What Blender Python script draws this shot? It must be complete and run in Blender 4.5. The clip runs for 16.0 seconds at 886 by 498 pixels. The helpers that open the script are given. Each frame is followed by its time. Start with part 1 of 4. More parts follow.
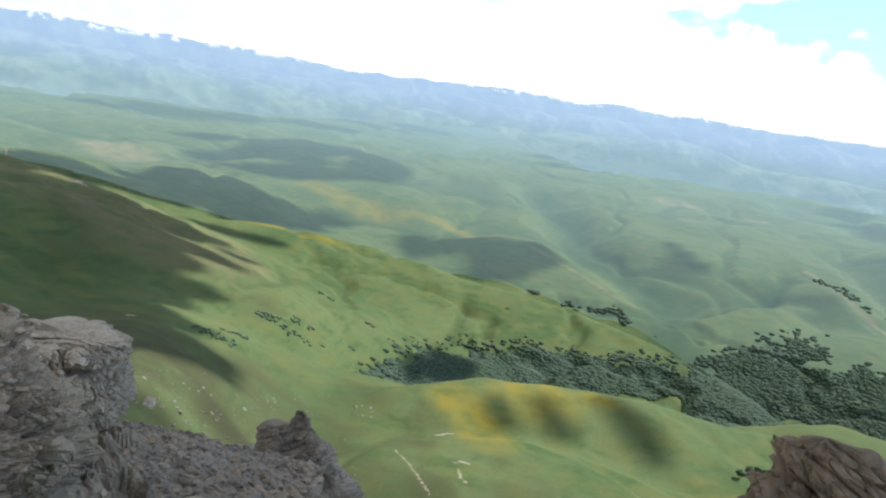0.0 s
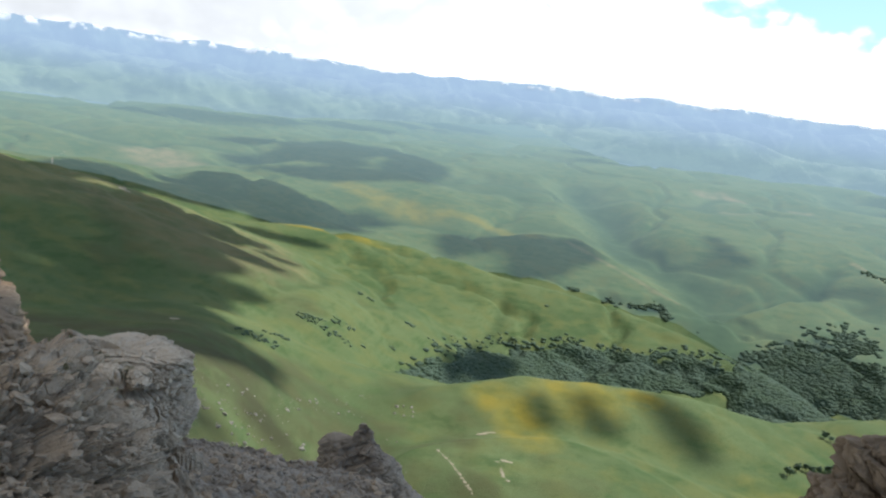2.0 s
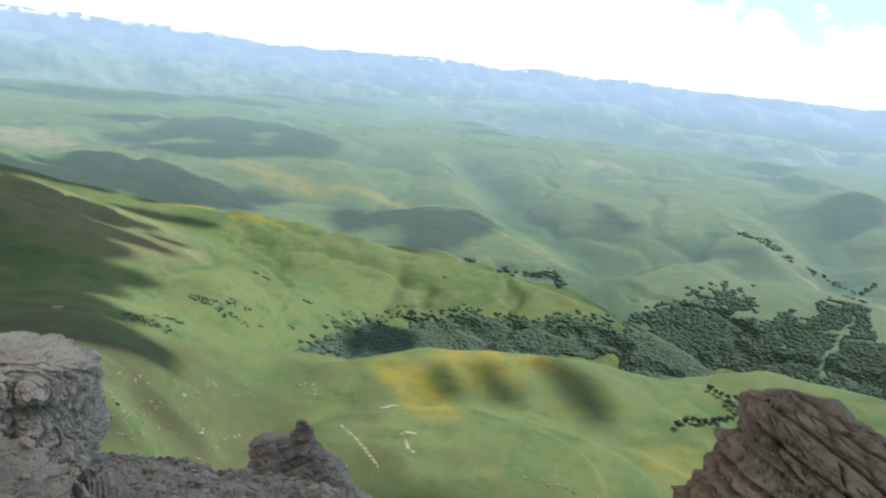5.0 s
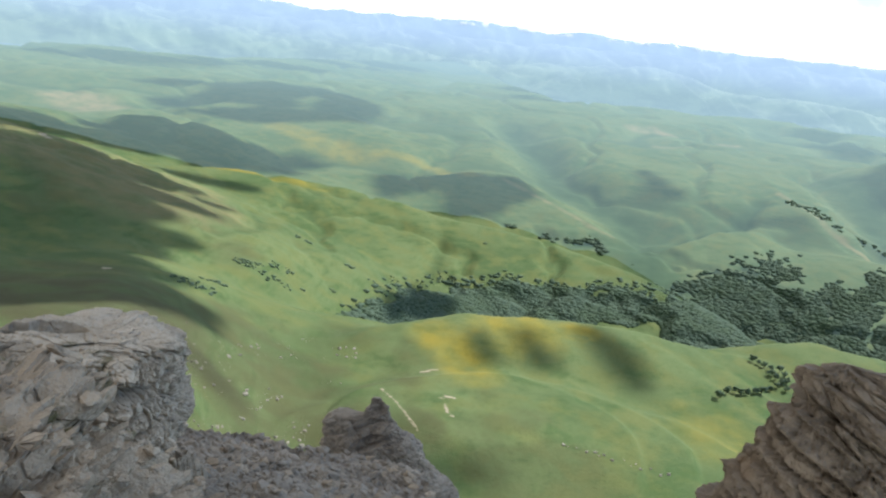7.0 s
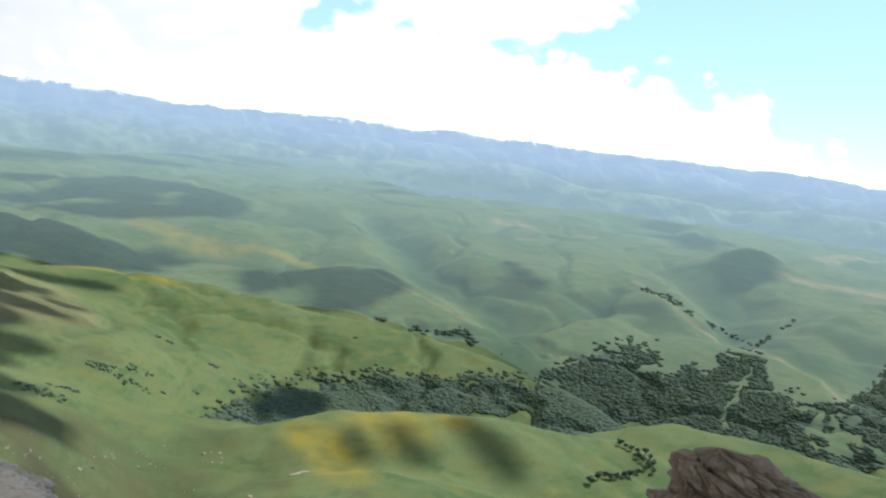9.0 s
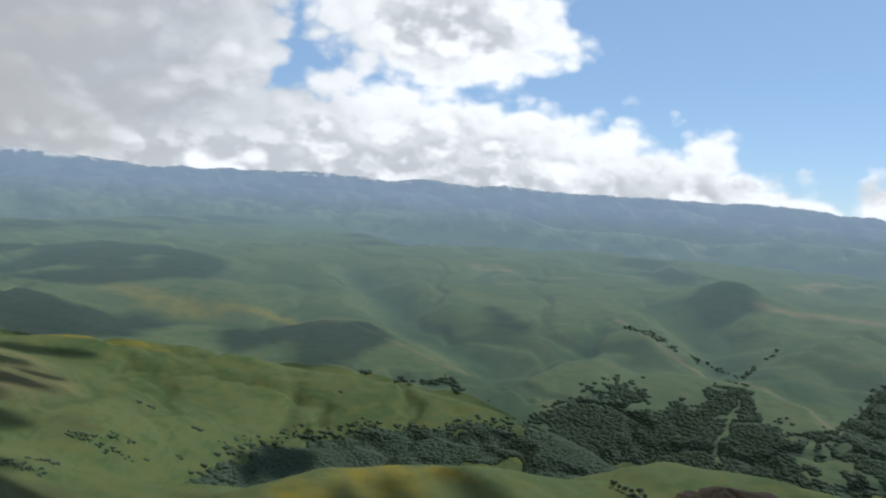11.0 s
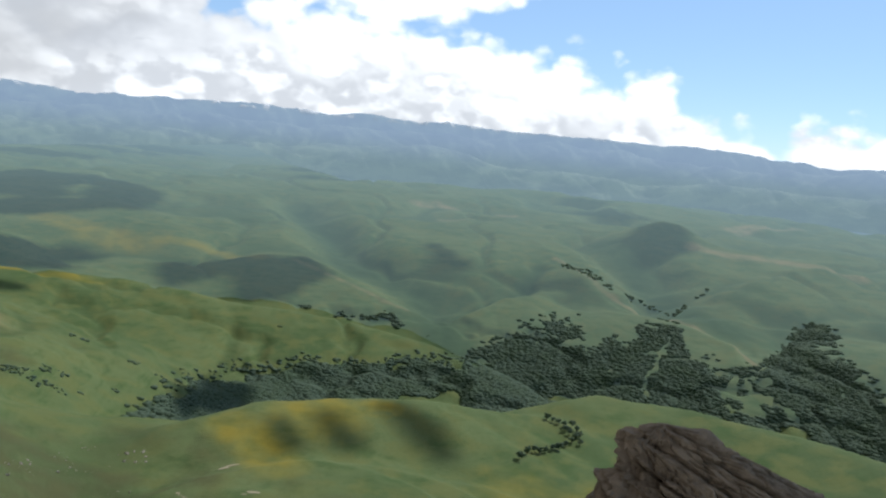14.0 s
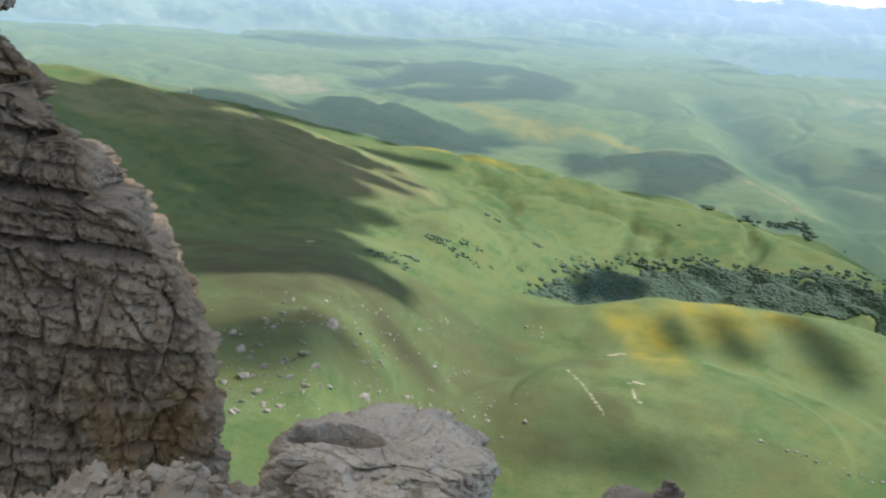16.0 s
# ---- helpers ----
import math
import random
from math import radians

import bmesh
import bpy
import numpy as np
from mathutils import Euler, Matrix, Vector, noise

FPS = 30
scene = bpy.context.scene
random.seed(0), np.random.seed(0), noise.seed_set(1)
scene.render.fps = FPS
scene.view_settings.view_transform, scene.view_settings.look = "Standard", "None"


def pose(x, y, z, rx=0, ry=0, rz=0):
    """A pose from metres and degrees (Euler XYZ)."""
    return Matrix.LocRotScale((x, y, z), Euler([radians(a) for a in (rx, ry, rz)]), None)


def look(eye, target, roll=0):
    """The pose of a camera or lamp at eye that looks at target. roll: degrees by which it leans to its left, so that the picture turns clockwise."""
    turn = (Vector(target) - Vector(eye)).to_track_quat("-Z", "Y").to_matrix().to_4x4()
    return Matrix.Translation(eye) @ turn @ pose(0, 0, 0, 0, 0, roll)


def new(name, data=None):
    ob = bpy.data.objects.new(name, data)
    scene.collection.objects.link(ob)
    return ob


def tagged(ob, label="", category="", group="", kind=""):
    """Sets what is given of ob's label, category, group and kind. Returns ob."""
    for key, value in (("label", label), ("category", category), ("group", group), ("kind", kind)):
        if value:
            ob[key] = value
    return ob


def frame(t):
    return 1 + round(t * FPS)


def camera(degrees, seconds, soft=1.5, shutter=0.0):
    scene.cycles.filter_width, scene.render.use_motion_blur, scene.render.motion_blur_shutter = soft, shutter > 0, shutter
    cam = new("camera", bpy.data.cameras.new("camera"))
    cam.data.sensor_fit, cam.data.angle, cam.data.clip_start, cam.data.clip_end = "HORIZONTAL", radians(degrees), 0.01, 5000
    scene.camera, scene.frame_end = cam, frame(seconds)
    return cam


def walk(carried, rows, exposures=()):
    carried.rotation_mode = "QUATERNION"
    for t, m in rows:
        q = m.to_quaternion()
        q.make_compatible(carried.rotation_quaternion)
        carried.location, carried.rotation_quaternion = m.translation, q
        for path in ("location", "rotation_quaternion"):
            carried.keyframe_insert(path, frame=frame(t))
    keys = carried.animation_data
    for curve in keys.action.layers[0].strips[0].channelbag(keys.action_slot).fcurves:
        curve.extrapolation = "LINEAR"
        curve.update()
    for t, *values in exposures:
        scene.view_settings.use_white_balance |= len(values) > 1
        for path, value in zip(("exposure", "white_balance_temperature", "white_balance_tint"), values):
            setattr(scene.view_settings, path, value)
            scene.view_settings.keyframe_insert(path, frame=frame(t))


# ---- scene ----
# ---- camera ----
cam = camera(57.3, 16.0, soft=2.3)
# seconds, x, y, z, yaw to the left, pitch up, roll
PATH = [
    (0.0, 1.82, -1.66, 0.46, 14.75, -9.81, 8.66),
    (0.5, 1.72, -1.58, 0.46, 13.74, -10.50, 6.87),
    (1.0, 1.57, -1.45, 0.45, 13.59, -10.77, 8.36),
    (1.5, 1.44, -1.36, 0.42, 10.63, -9.73, 7.66),
    (2.0, 1.34, -1.27, 0.39, 17.42, -10.26, 7.13),
    (2.5, 1.22, -1.17, 0.33, 16.54, -9.34, 8.07),
    (3.0, 1.10, -1.03, 0.25, 15.05, -8.97, 7.07),
    (3.5, 0.98, -0.83, 0.22, 15.78, -10.79, 7.47),
    (4.0, 0.86, -0.73, 0.17, 11.32, -10.31, 7.13),
    (4.2, 0.77, -0.60, 0.12, 10.20, -10.18, 6.86),
    (6.3, 0.18, -0.16, 0.03, 9.63, -13.79, 6.27),
    (6.5, 0.11, -0.12, 0.03, 10.58, -14.00, 6.59),
    (7.0, 0.00, 0.00, 0.00, 12.42, -13.96, 6.55),
    (7.5, -0.11, 0.12, -0.00, 12.08, -13.73, 6.77),
    (8.0, -0.24, 0.27, -0.03, 3.16, -13.52, 8.17),
    (8.5, -0.35, 0.41, -0.04, 3.97, -10.47, 8.16),
    (9.0, -0.47, 0.51, -0.01, 3.93, -6.38, 6.75),
    (9.5, -0.57, 0.66, -0.02, 5.57, -2.53, 5.32),
    (9.7, -0.61, 0.72, -0.03, 3.61, -2.47, 5.32),
    (11.8, -1.01, 1.34, -0.09, 1.93, -2.93, 2.65),
    (12.0, -1.05, 1.39, -0.10, 0.96, -2.83, 2.42),
    (12.5, -1.08, 1.52, -0.12, -0.00, -3.82, 2.60),
    (13.0, -1.20, 1.55, -0.09, -0.62, -3.73, 3.33),
    (13.5, -1.25, 1.58, -0.08, -0.83, -5.21, 4.72),
    (14.0, -1.31, 1.54, -0.04, -1.69, -7.01, 5.24),
    (14.5, -1.40, 1.49, 0.00, -1.44, -8.97, 5.95),
    (15.0, -1.46, 1.39, 0.02, 9.48, -11.93, 5.12),
    (15.5, -1.45, 1.26, 0.11, 17.54, -12.98, 4.95),
    (16.0, -1.40, 1.02, 0.21, 25.89, -16.74, 4.39),
]


def view(x, y, z, yaw, pitch, roll):
    a, b = radians(yaw), radians(pitch)
    ahead = Vector((-math.sin(a) * math.cos(b), math.cos(a) * math.cos(b), math.sin(b)))
    return look(Vector((x, y, z)), Vector((x, y, z)) + ahead, roll)


walk(cam, [(t, view(*p)) for t, *p in PATH],
     exposures=[(t, stops, 6250, 10) for t, stops in ((0, 0.3), (2, 0.15), (4.2, 0.3), (6.4, 0.5), (8.6, 0.5), (9.1, 0), (9.5, -0.6), (12, -0.8), (13, -0.8), (13.6, -0.65), (14.1, -0.42), (14.6, -0.15), (15.4, 0.22), (16, 0.5))])

# ---- light ----
SUN_AZ, SUN_EL = 48.0, 50.0          # degrees right of ahead (+y), degrees up
sun_way = Vector((math.sin(radians(SUN_AZ)) * math.cos(radians(SUN_EL)), math.cos(radians(SUN_AZ)) * math.cos(radians(SUN_EL)), math.sin(radians(SUN_EL))))
sun = new("sun", bpy.data.lights.new("sun", "SUN"))
sun.data.energy, sun.data.angle, sun.data.color = 5.0, radians(1.0), (1.0, 0.965, 0.9)
sun.matrix_world = look(Vector((0, 0, 100)) + sun_way, (0, 0, 100))


class Nodes:
    """A short way to write node trees."""

    def __init__(self, tree):
        self.tree = tree
        tree.nodes.clear()

    def add(self, kind, out=0, props=(), **inputs):
        n = self.tree.nodes.new(kind)
        for key, value in dict(props).items():
            setattr(n, key, value)
        for key, value in inputs.items():
            k = int(key[1:]) if key[0] == "i" and key[1:].isdigit() else key.replace("_", " ")
            self.set(n.inputs[k], value)
        return n.outputs[out] if out is not None else n

    def set(self, socket, value):
        if isinstance(value, bpy.types.NodeSocket):
            self.tree.links.new(value, socket)
        else:
            socket.default_value = value

    def math(self, op, a, b=0.0, c=0.0, clamp=False):
        return self.add("ShaderNodeMath", props={"operation": op, "use_clamp": clamp}, i0=a, i1=b, i2=c)

    def ramp(self, x, lo, hi, a=0.0, b=1.0):
        return self.add("ShaderNodeMapRange", props={"interpolation_type": "SMOOTHSTEP"}, i0=x, i1=lo, i2=hi, i3=a, i4=b)

    def mix(self, f, a, b, blend="MIX"):
        n = self.tree.nodes.new("ShaderNodeMix")
        n.data_type, n.blend_type = "RGBA", blend
        self.set(n.inputs[0], f), self.set(n.inputs[6], a), self.set(n.inputs[7], b)
        return n.outputs[2]

    def noise(self, vector, scale, detail=4.0, rough=0.55, out=0):
        return self.add("ShaderNodeTexNoise", out, Vector=vector, Scale=scale, Detail=detail, Roughness=rough)


def rgb(r, g, b):
    return (r, g, b, 1.0)


world = bpy.data.worlds.new("sky")
scene.world = world
world.use_nodes = True
w = Nodes(world.node_tree)
sky = w.add("ShaderNodeTexSky", props={"sky_type": "NISHITA", "sun_disc": False, "sun_elevation": radians(SUN_EL), "sun_rotation": radians(SUN_AZ), "altitude": 2500.0, "air_density": 1.0, "dust_density": 1.5})
way = w.add("ShaderNodeTexCoord", 0)
xyz = w.add("ShaderNodeSeparateXYZ", None, Vector=way)
az = w.math("MULTIPLY", w.math("ARCTAN2", xyz.outputs[0], xyz.outputs[1]), 57.2958)
el = w.math("MULTIPLY", w.math("ARCSINE", xyz.outputs[2]), 57.2958)
# cumulus: a bank along the range, one cloud above it, a mass to the left, broken cloud overhead
flat = w.add("ShaderNodeCombineXYZ", X=w.math("MULTIPLY", az, 0.1), Y=w.math("MULTIPLY", el, 0.14), Z=0.37)
big = w.noise(flat, 0.9, 3.0, 0.5)
puff = w.noise(flat, 2.4, 3.0, 0.5)
fine = w.noise(flat, 8.0, 6.0, 0.6)
warp = w.add("ShaderNodeVectorMath", props={"operation": "ADD"}, i0=flat, i1=w.add("ShaderNodeVectorMath", props={"operation": "SCALE"}, i0=w.noise(flat, 5.0, 3.0, 0.5, 1), Scale=0.16))
knob = w.add("ShaderNodeTexVoronoi", props={"feature": "SMOOTH_F1"}, Vector=warp, Scale=4.6, Smoothness=0.35)
knob2 = w.add("ShaderNodeTexVoronoi", props={"feature": "SMOOTH_F1"}, Vector=warp, Scale=11.0, Smoothness=0.3)
rise = w.math("ADD", w.math("MULTIPLY", w.math("SUBTRACT", 0.42, knob), 3.4), w.math("MULTIPLY", w.math("SUBTRACT", 0.4, knob2), 1.0))
rise = w.math("ADD", rise, w.math("ADD", w.math("MULTIPLY", w.math("SUBTRACT", puff, 0.5), 3.6), w.math("MULTIPLY", w.math("SUBTRACT", fine, 0.5), 0.5)))
top = w.math("SUBTRACT", w.ramp(az, -6.0, 12.0, 9.4, 6.8), w.ramp(az, 15.0, 18.8, 0.0, 3.2))
bank = w.math("SUBTRACT", top, el)
ua, ue = w.math("DIVIDE", w.math("ADD", az, 3.9), 10.3), w.math("DIVIDE", w.math("SUBTRACT", el, 12.4), 4.6)
lone = w.math("MULTIPLY", w.math("SUBTRACT", 1.0, w.math("SQRT", w.math("ADD", w.math("MULTIPLY", ua, ua), w.math("MULTIPLY", ue, ue)))), 8.0)
mass = w.math("MULTIPLY", w.math("SUBTRACT", -13.6, az), 0.9)
above = w.math("SUBTRACT", w.math("MULTIPLY", w.math("SUBTRACT", big, 0.42), 22.0), w.ramp(el, 34.0, 20.0, 0.0, 12.0))
field = w.math("ADD", w.math("MAXIMUM", w.math("MAXIMUM", bank, lone), w.math("MAXIMUM", mass, above)), rise)
cover = w.ramp(field, -0.5, 1.5)
side = w.noise(w.add("ShaderNodeVectorMath", props={"operation": "ADD"}, i0=flat, i1=(-0.05, -0.09, 0.0)), 2.4, 3.0, 0.5)
relief = w.math("ADD", w.math("MULTIPLY", w.math("SUBTRACT", side, puff), 2.6), w.math("MULTIPLY", w.math("SUBTRACT", knob, 0.33), 0.9))
deep = w.math("MULTIPLY", w.ramp(field, 0.8, 5.5), w.ramp(w.math("ADD", relief, w.math("ADD", w.math("MULTIPLY", puff, 0.5), w.math("MULTIPLY", fine, 0.5))), 0.25, 0.85))
base = w.math("MULTIPLY", w.ramp(el, 5.2, 3.0), w.math("MULTIPLY", w.ramp(el, 1.4, 2.6), w.ramp(w.noise(flat, 3.1, 4.0, 0.6), 0.42, 0.62)))
deep = w.math("MAXIMUM", deep, w.math("MULTIPLY", base, 0.7))
dull = w.math("MULTIPLY", w.ramp(w.math("ADD", az, w.math("MULTIPLY", w.math("SUBTRACT", puff, 0.5), 24.0)), -2.0, -24.0), w.ramp(el, 2.0, 5.0))
deep = w.math("MAXIMUM", w.math("MULTIPLY", deep, 0.85), w.math("MULTIPLY", dull, w.ramp(w.math("ADD", puff, w.math("MULTIPLY", relief, 0.3)), 0.3, 0.62, 0.3, 1.0)))
cloud = w.mix(deep, rgb(11.6, 11.9, 12.0), rgb(5.7, 6.0, 6.4))
lean = w.math("ADD", az, w.math("MULTIPLY", w.math("SUBTRACT", puff, 0.5), 34.0))
cloud = w.mix(w.math("MULTIPLY", w.ramp(lean, -16.0, -36.0), w.ramp(el, 0.6, 2.8)), cloud, w.mix(puff, rgb(7.0, 7.2, 7.4), rgb(3.8, 3.9, 4.0)))
blue = w.mix(1.0, sky, rgb(0.98, 1.1, 1.2), "MULTIPLY")
cloud = w.mix(w.ramp(el, 17.0, 26.0), cloud, rgb(3.2, 3.2, 3.2))
blue = w.mix(0.45, blue, rgb(4.2, 6.4, 9.2))
colour = w.mix(cover, blue, cloud)
w.add("ShaderNodeOutputWorld", None, Surface=w.add("ShaderNodeBackground", Color=colour, Strength=0.15))

# ---- number noise for shapes ----


def lattice(ix, iy, iz, seed):
    h = (ix.astype(np.int64) * 374761393 + iy.astype(np.int64) * 668265263 + iz.astype(np.int64) * 2147483647 + seed * 974711) & 0xFFFFFFFF
    h = ((h ^ (h >> 13)) * 1274126177) & 0xFFFFFFFF
    h = ((h ^ (h >> 16)) * 2246822519) & 0xFFFFFFFF
    return ((h ^ (h >> 15)) & 0xFFFFFF) / 0xFFFFFF


def value(x, y, z=0.0, seed=0):
    """Smooth noise from -1 to 1."""
    x, y, z = np.broadcast_arrays(np.asarray(x, float), np.asarray(y, float), np.asarray(z, float))
    ix, iy, iz = np.floor(x), np.floor(y), np.floor(z)
    fx, fy, fz = x - ix, y - iy, z - iz
    fx, fy, fz = (f * f * f * (f * (f * 6 - 15) + 10) for f in (fx, fy, fz))
    total = 0
    for a in (0, 1):
        for b in (0, 1):
            for c in (0, 1):
                total = total + lattice(ix + a, iy + b, iz + c, seed) * (fx if a else 1 - fx) * (fy if b else 1 - fy) * (fz if c else 1 - fz)
    return total * 2 - 1


def fbm(x, y, z=0.0, octaves=4, seed=0, gain=0.5):
    total, amp = 0, 1.0
    for k in range(octaves):
        total = total + amp * value(x, y, z, seed + k * 17)
        x, y, z, amp = x * 2.03 + 5.1, y * 2.03 + 1.7, z * 2.03 + 3.3, amp * gain
    return total


def cells(x, y, z, seed=0, tilt=None):
    """Distance to the nearest and second nearest of scattered points, and the nearest one's random number; with tilt, that number leans across its cell."""
    x, y, z = np.broadcast_arrays(np.asarray(x, float), np.asarray(y, float), np.asarray(z, float))
    ix, iy, iz = np.floor(x), np.floor(y), np.floor(z)
    d1, d2, who = np.full(x.shape, 9.0), np.full(x.shape, 9.0), np.zeros(x.shape)
    for a in (-1, 0, 1):
        for b in (-1, 0, 1):
            for c in (-1, 0, 1):
                jx, jy, jz = ix + a, iy + b, iz + c
                n = lattice(jx, jy, jz, seed + 4)
                px, py, pz = jx + lattice(jx, jy, jz, seed + 1), jy + n * 7.31 % 1.0, jz + n * 13.7 % 1.0
                d = np.sqrt((px - x) ** 2 + (py - y) ** 2 + (pz - z) ** 2)
                m = n
                if tilt:
                    m = n + tilt * (((n * 31.7 % 1.0) - 0.5) * (x - px) + ((n * 57.3 % 1.0) - 0.5) * (y - py) + ((n * 91.1 % 1.0) - 0.5) * (z - pz))
                near = d < d1
                d2 = np.where(near, d1, np.minimum(d2, d))
                who, d1 = np.where(near, m, who), np.where(near, d, d1)
    return d1, d2, who


def smooth(a, b, x):
    t = np.clip((x - a) / (b - a), 0, 1)
    return t * t * (3 - 2 * t)


def grid_mesh(name, co, rows, cols, closed=False):
    """A mesh of rows x cols points, in quads."""
    me = bpy.data.meshes.new(name)
    i = np.arange(rows * cols).reshape(rows, cols)
    if closed:
        i = np.concatenate([i, i[:, :1]], 1)
    quads = np.stack([i[:-1, :-1], i[:-1, 1:], i[1:, 1:], i[1:, :-1]], -1).reshape(-1, 4)
    me.vertices.add(rows * cols)
    me.vertices.foreach_set("co", np.asarray(co, np.float32).ravel())
    me.loops.add(quads.size)
    me.loops.foreach_set("vertex_index", quads.ravel().astype(np.int32))
    me.polygons.add(len(quads))
    me.polygons.foreach_set("loop_start", np.arange(0, quads.size, 4, dtype=np.int32))
    me.update(calc_edges=True)
    me.polygons.foreach_set("use_smooth", np.ones(len(quads), bool))
    return me


def polar(azimuth, elevation, r):
    a = np.radians(azimuth)
    return r * np.sin(a), r * np.cos(a), r * np.tan(np.radians(elevation))


# ---- materials ----
MATS = {}


def material(name):
    m = bpy.data.materials.new(name)
    m.use_nodes = True
    return m, Nodes(m.node_tree)


def finish(n, shader):
    n.add("ShaderNodeOutputMaterial", None, Surface=shader)


def meadow_colour(n):
    """Pasture in several greens, with flowers and bare soil where the mesh says so."""
    p = n.add("ShaderNodeNewGeometry", 0)
    wide = n.noise(p, 0.006, 5.0, 0.6)
    mid = n.noise(p, 0.035, 5.0, 0.6)
    small = n.noise(p, 0.35, 4.0, 0.65)
    c = n.mix(n.ramp(wide, 0.35, 0.65), rgb(0.063, 0.098, 0.035), rgb(0.107, 0.139, 0.054))
    band = n.noise(n.add("ShaderNodeVectorMath", props={"operation": "MULTIPLY"}, i0=p, i1=(0.6, 0.6, 5.0)), 0.05, 5.0, 0.65)
    c = n.mix(n.math("MULTIPLY", n.ramp(band, 0.46, 0.66), 0.65), c, rgb(0.044, 0.084, 0.023))
    c = n.mix(n.math("MULTIPLY", n.ramp(mid, 0.43, 0.66), 0.8), c, rgb(0.112, 0.128, 0.042))
    c = n.mix(n.math("MULTIPLY", n.ramp(small, 0.5, 0.75), 0.35), c, rgb(0.035, 0.065, 0.014))
    flower = n.add("ShaderNodeAttribute", 2, props={"attribute_name": "flowers"})
    soil = n.add("ShaderNodeAttribute", 2, props={"attribute_name": "soil"})
    heath = n.add("ShaderNodeAttribute", 2, props={"attribute_name": "heath"})
    dry = n.add("ShaderNodeAttribute", 2, props={"attribute_name": "dry"})
    damp_and_shade = n.add("ShaderNodeAttribute", 2, props={"attribute_name": "damp_and_shade"})
    # darker green: lush stream banks, plus relief shade painted into valleys and gullies
    c = n.mix(n.math("MULTIPLY", damp_and_shade, n.ramp(mid, 0.3, 0.6, 0.55, 0.95)), c, rgb(0.036, 0.066, 0.022))
    c = n.mix(n.math("MULTIPLY", heath, n.ramp(mid, 0.3, 0.6, 0.45, 1.0)), c, rgb(0.058, 0.06, 0.026))
    c = n.mix(n.math("MULTIPLY", dry, n.ramp(mid, 0.3, 0.65, 0.35, 1.0)), c, rgb(0.24, 0.19, 0.1))
    c = n.mix(n.math("MULTIPLY", flower, n.ramp(mid, 0.3, 0.65, 0.35, 0.8)), c, rgb(0.27, 0.205, 0.022))
    c = n.mix(n.ramp(n.math("ADD", soil, n.math("MULTIPLY", n.math("SUBTRACT", small, 0.5), 0.9)), 0.4, 0.65), c, rgb(0.3, 0.255, 0.185))
    return c, small, p


m, n = material("meadow")
colour, small, p = meadow_colour(n)
bump = n.add("ShaderNodeBump", Strength=0.6, Distance=0.6, Height=n.add("ShaderNodeMath", i0=small, i1=n.noise(p, 1.3, 3.0)))
finish(n, n.add("ShaderNodeBsdfPrincipled", Base_Color=colour, Roughness=0.9, Specular_IOR_Level=0.15, Normal=bump))
MATS["meadow"] = m

# the far country; its haze is painted, as emission that grows with distance
m, n = material("far_country")
colour, small, p = meadow_colour(n)
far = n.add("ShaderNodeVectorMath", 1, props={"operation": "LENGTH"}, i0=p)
haze_share = n.math("POWER", n.math("DIVIDE", n.math("SUBTRACT", far, 980.0), 2600.0, clamp=True), 0.85)
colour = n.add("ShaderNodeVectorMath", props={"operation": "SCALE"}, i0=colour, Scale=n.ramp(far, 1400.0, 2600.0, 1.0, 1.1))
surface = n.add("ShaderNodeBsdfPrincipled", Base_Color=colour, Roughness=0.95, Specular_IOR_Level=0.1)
haze_glow = n.add("ShaderNodeEmission", Color=n.mix(n.ramp(far, 2500.0, 4500.0), rgb(0.36, 0.53, 0.58), rgb(0.38, 0.55, 0.7)), Strength=1.0)
finish(n, n.add("ShaderNodeMixShader", Fac=n.math("MULTIPLY", haze_share, 0.75), i1=surface, i2=haze_glow))
MATS["far_country"] = m

m, n = material("range")
p = n.add("ShaderNodeNewGeometry", 0)
z = n.add("ShaderNodeSeparateXYZ", 2, Vector=p)
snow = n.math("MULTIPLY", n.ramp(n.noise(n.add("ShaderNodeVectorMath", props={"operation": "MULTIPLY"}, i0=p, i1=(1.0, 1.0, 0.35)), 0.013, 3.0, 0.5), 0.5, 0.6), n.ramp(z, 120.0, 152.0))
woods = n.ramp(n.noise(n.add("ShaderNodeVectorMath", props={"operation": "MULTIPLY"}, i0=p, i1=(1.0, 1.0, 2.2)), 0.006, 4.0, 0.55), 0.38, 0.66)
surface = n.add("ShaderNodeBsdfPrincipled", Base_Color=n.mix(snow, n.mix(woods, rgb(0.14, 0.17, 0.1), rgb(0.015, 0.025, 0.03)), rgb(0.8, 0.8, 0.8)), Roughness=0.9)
# mountain haze painted on as blue emission, stronger towards the crest
haze_glow = n.add("ShaderNodeEmission", Color=n.mix(n.ramp(z, -120.0, 60.0), rgb(0.4, 0.58, 0.66), rgb(0.42, 0.58, 0.78)), Strength=1.12)
finish(n, n.add("ShaderNodeMixShader", Fac=n.math("SUBTRACT", n.ramp(z, -150.0, 120.0, 0.58, 0.77), n.math("MULTIPLY", snow, 0.4)), i1=surface, i2=haze_glow))
MATS["range"] = m


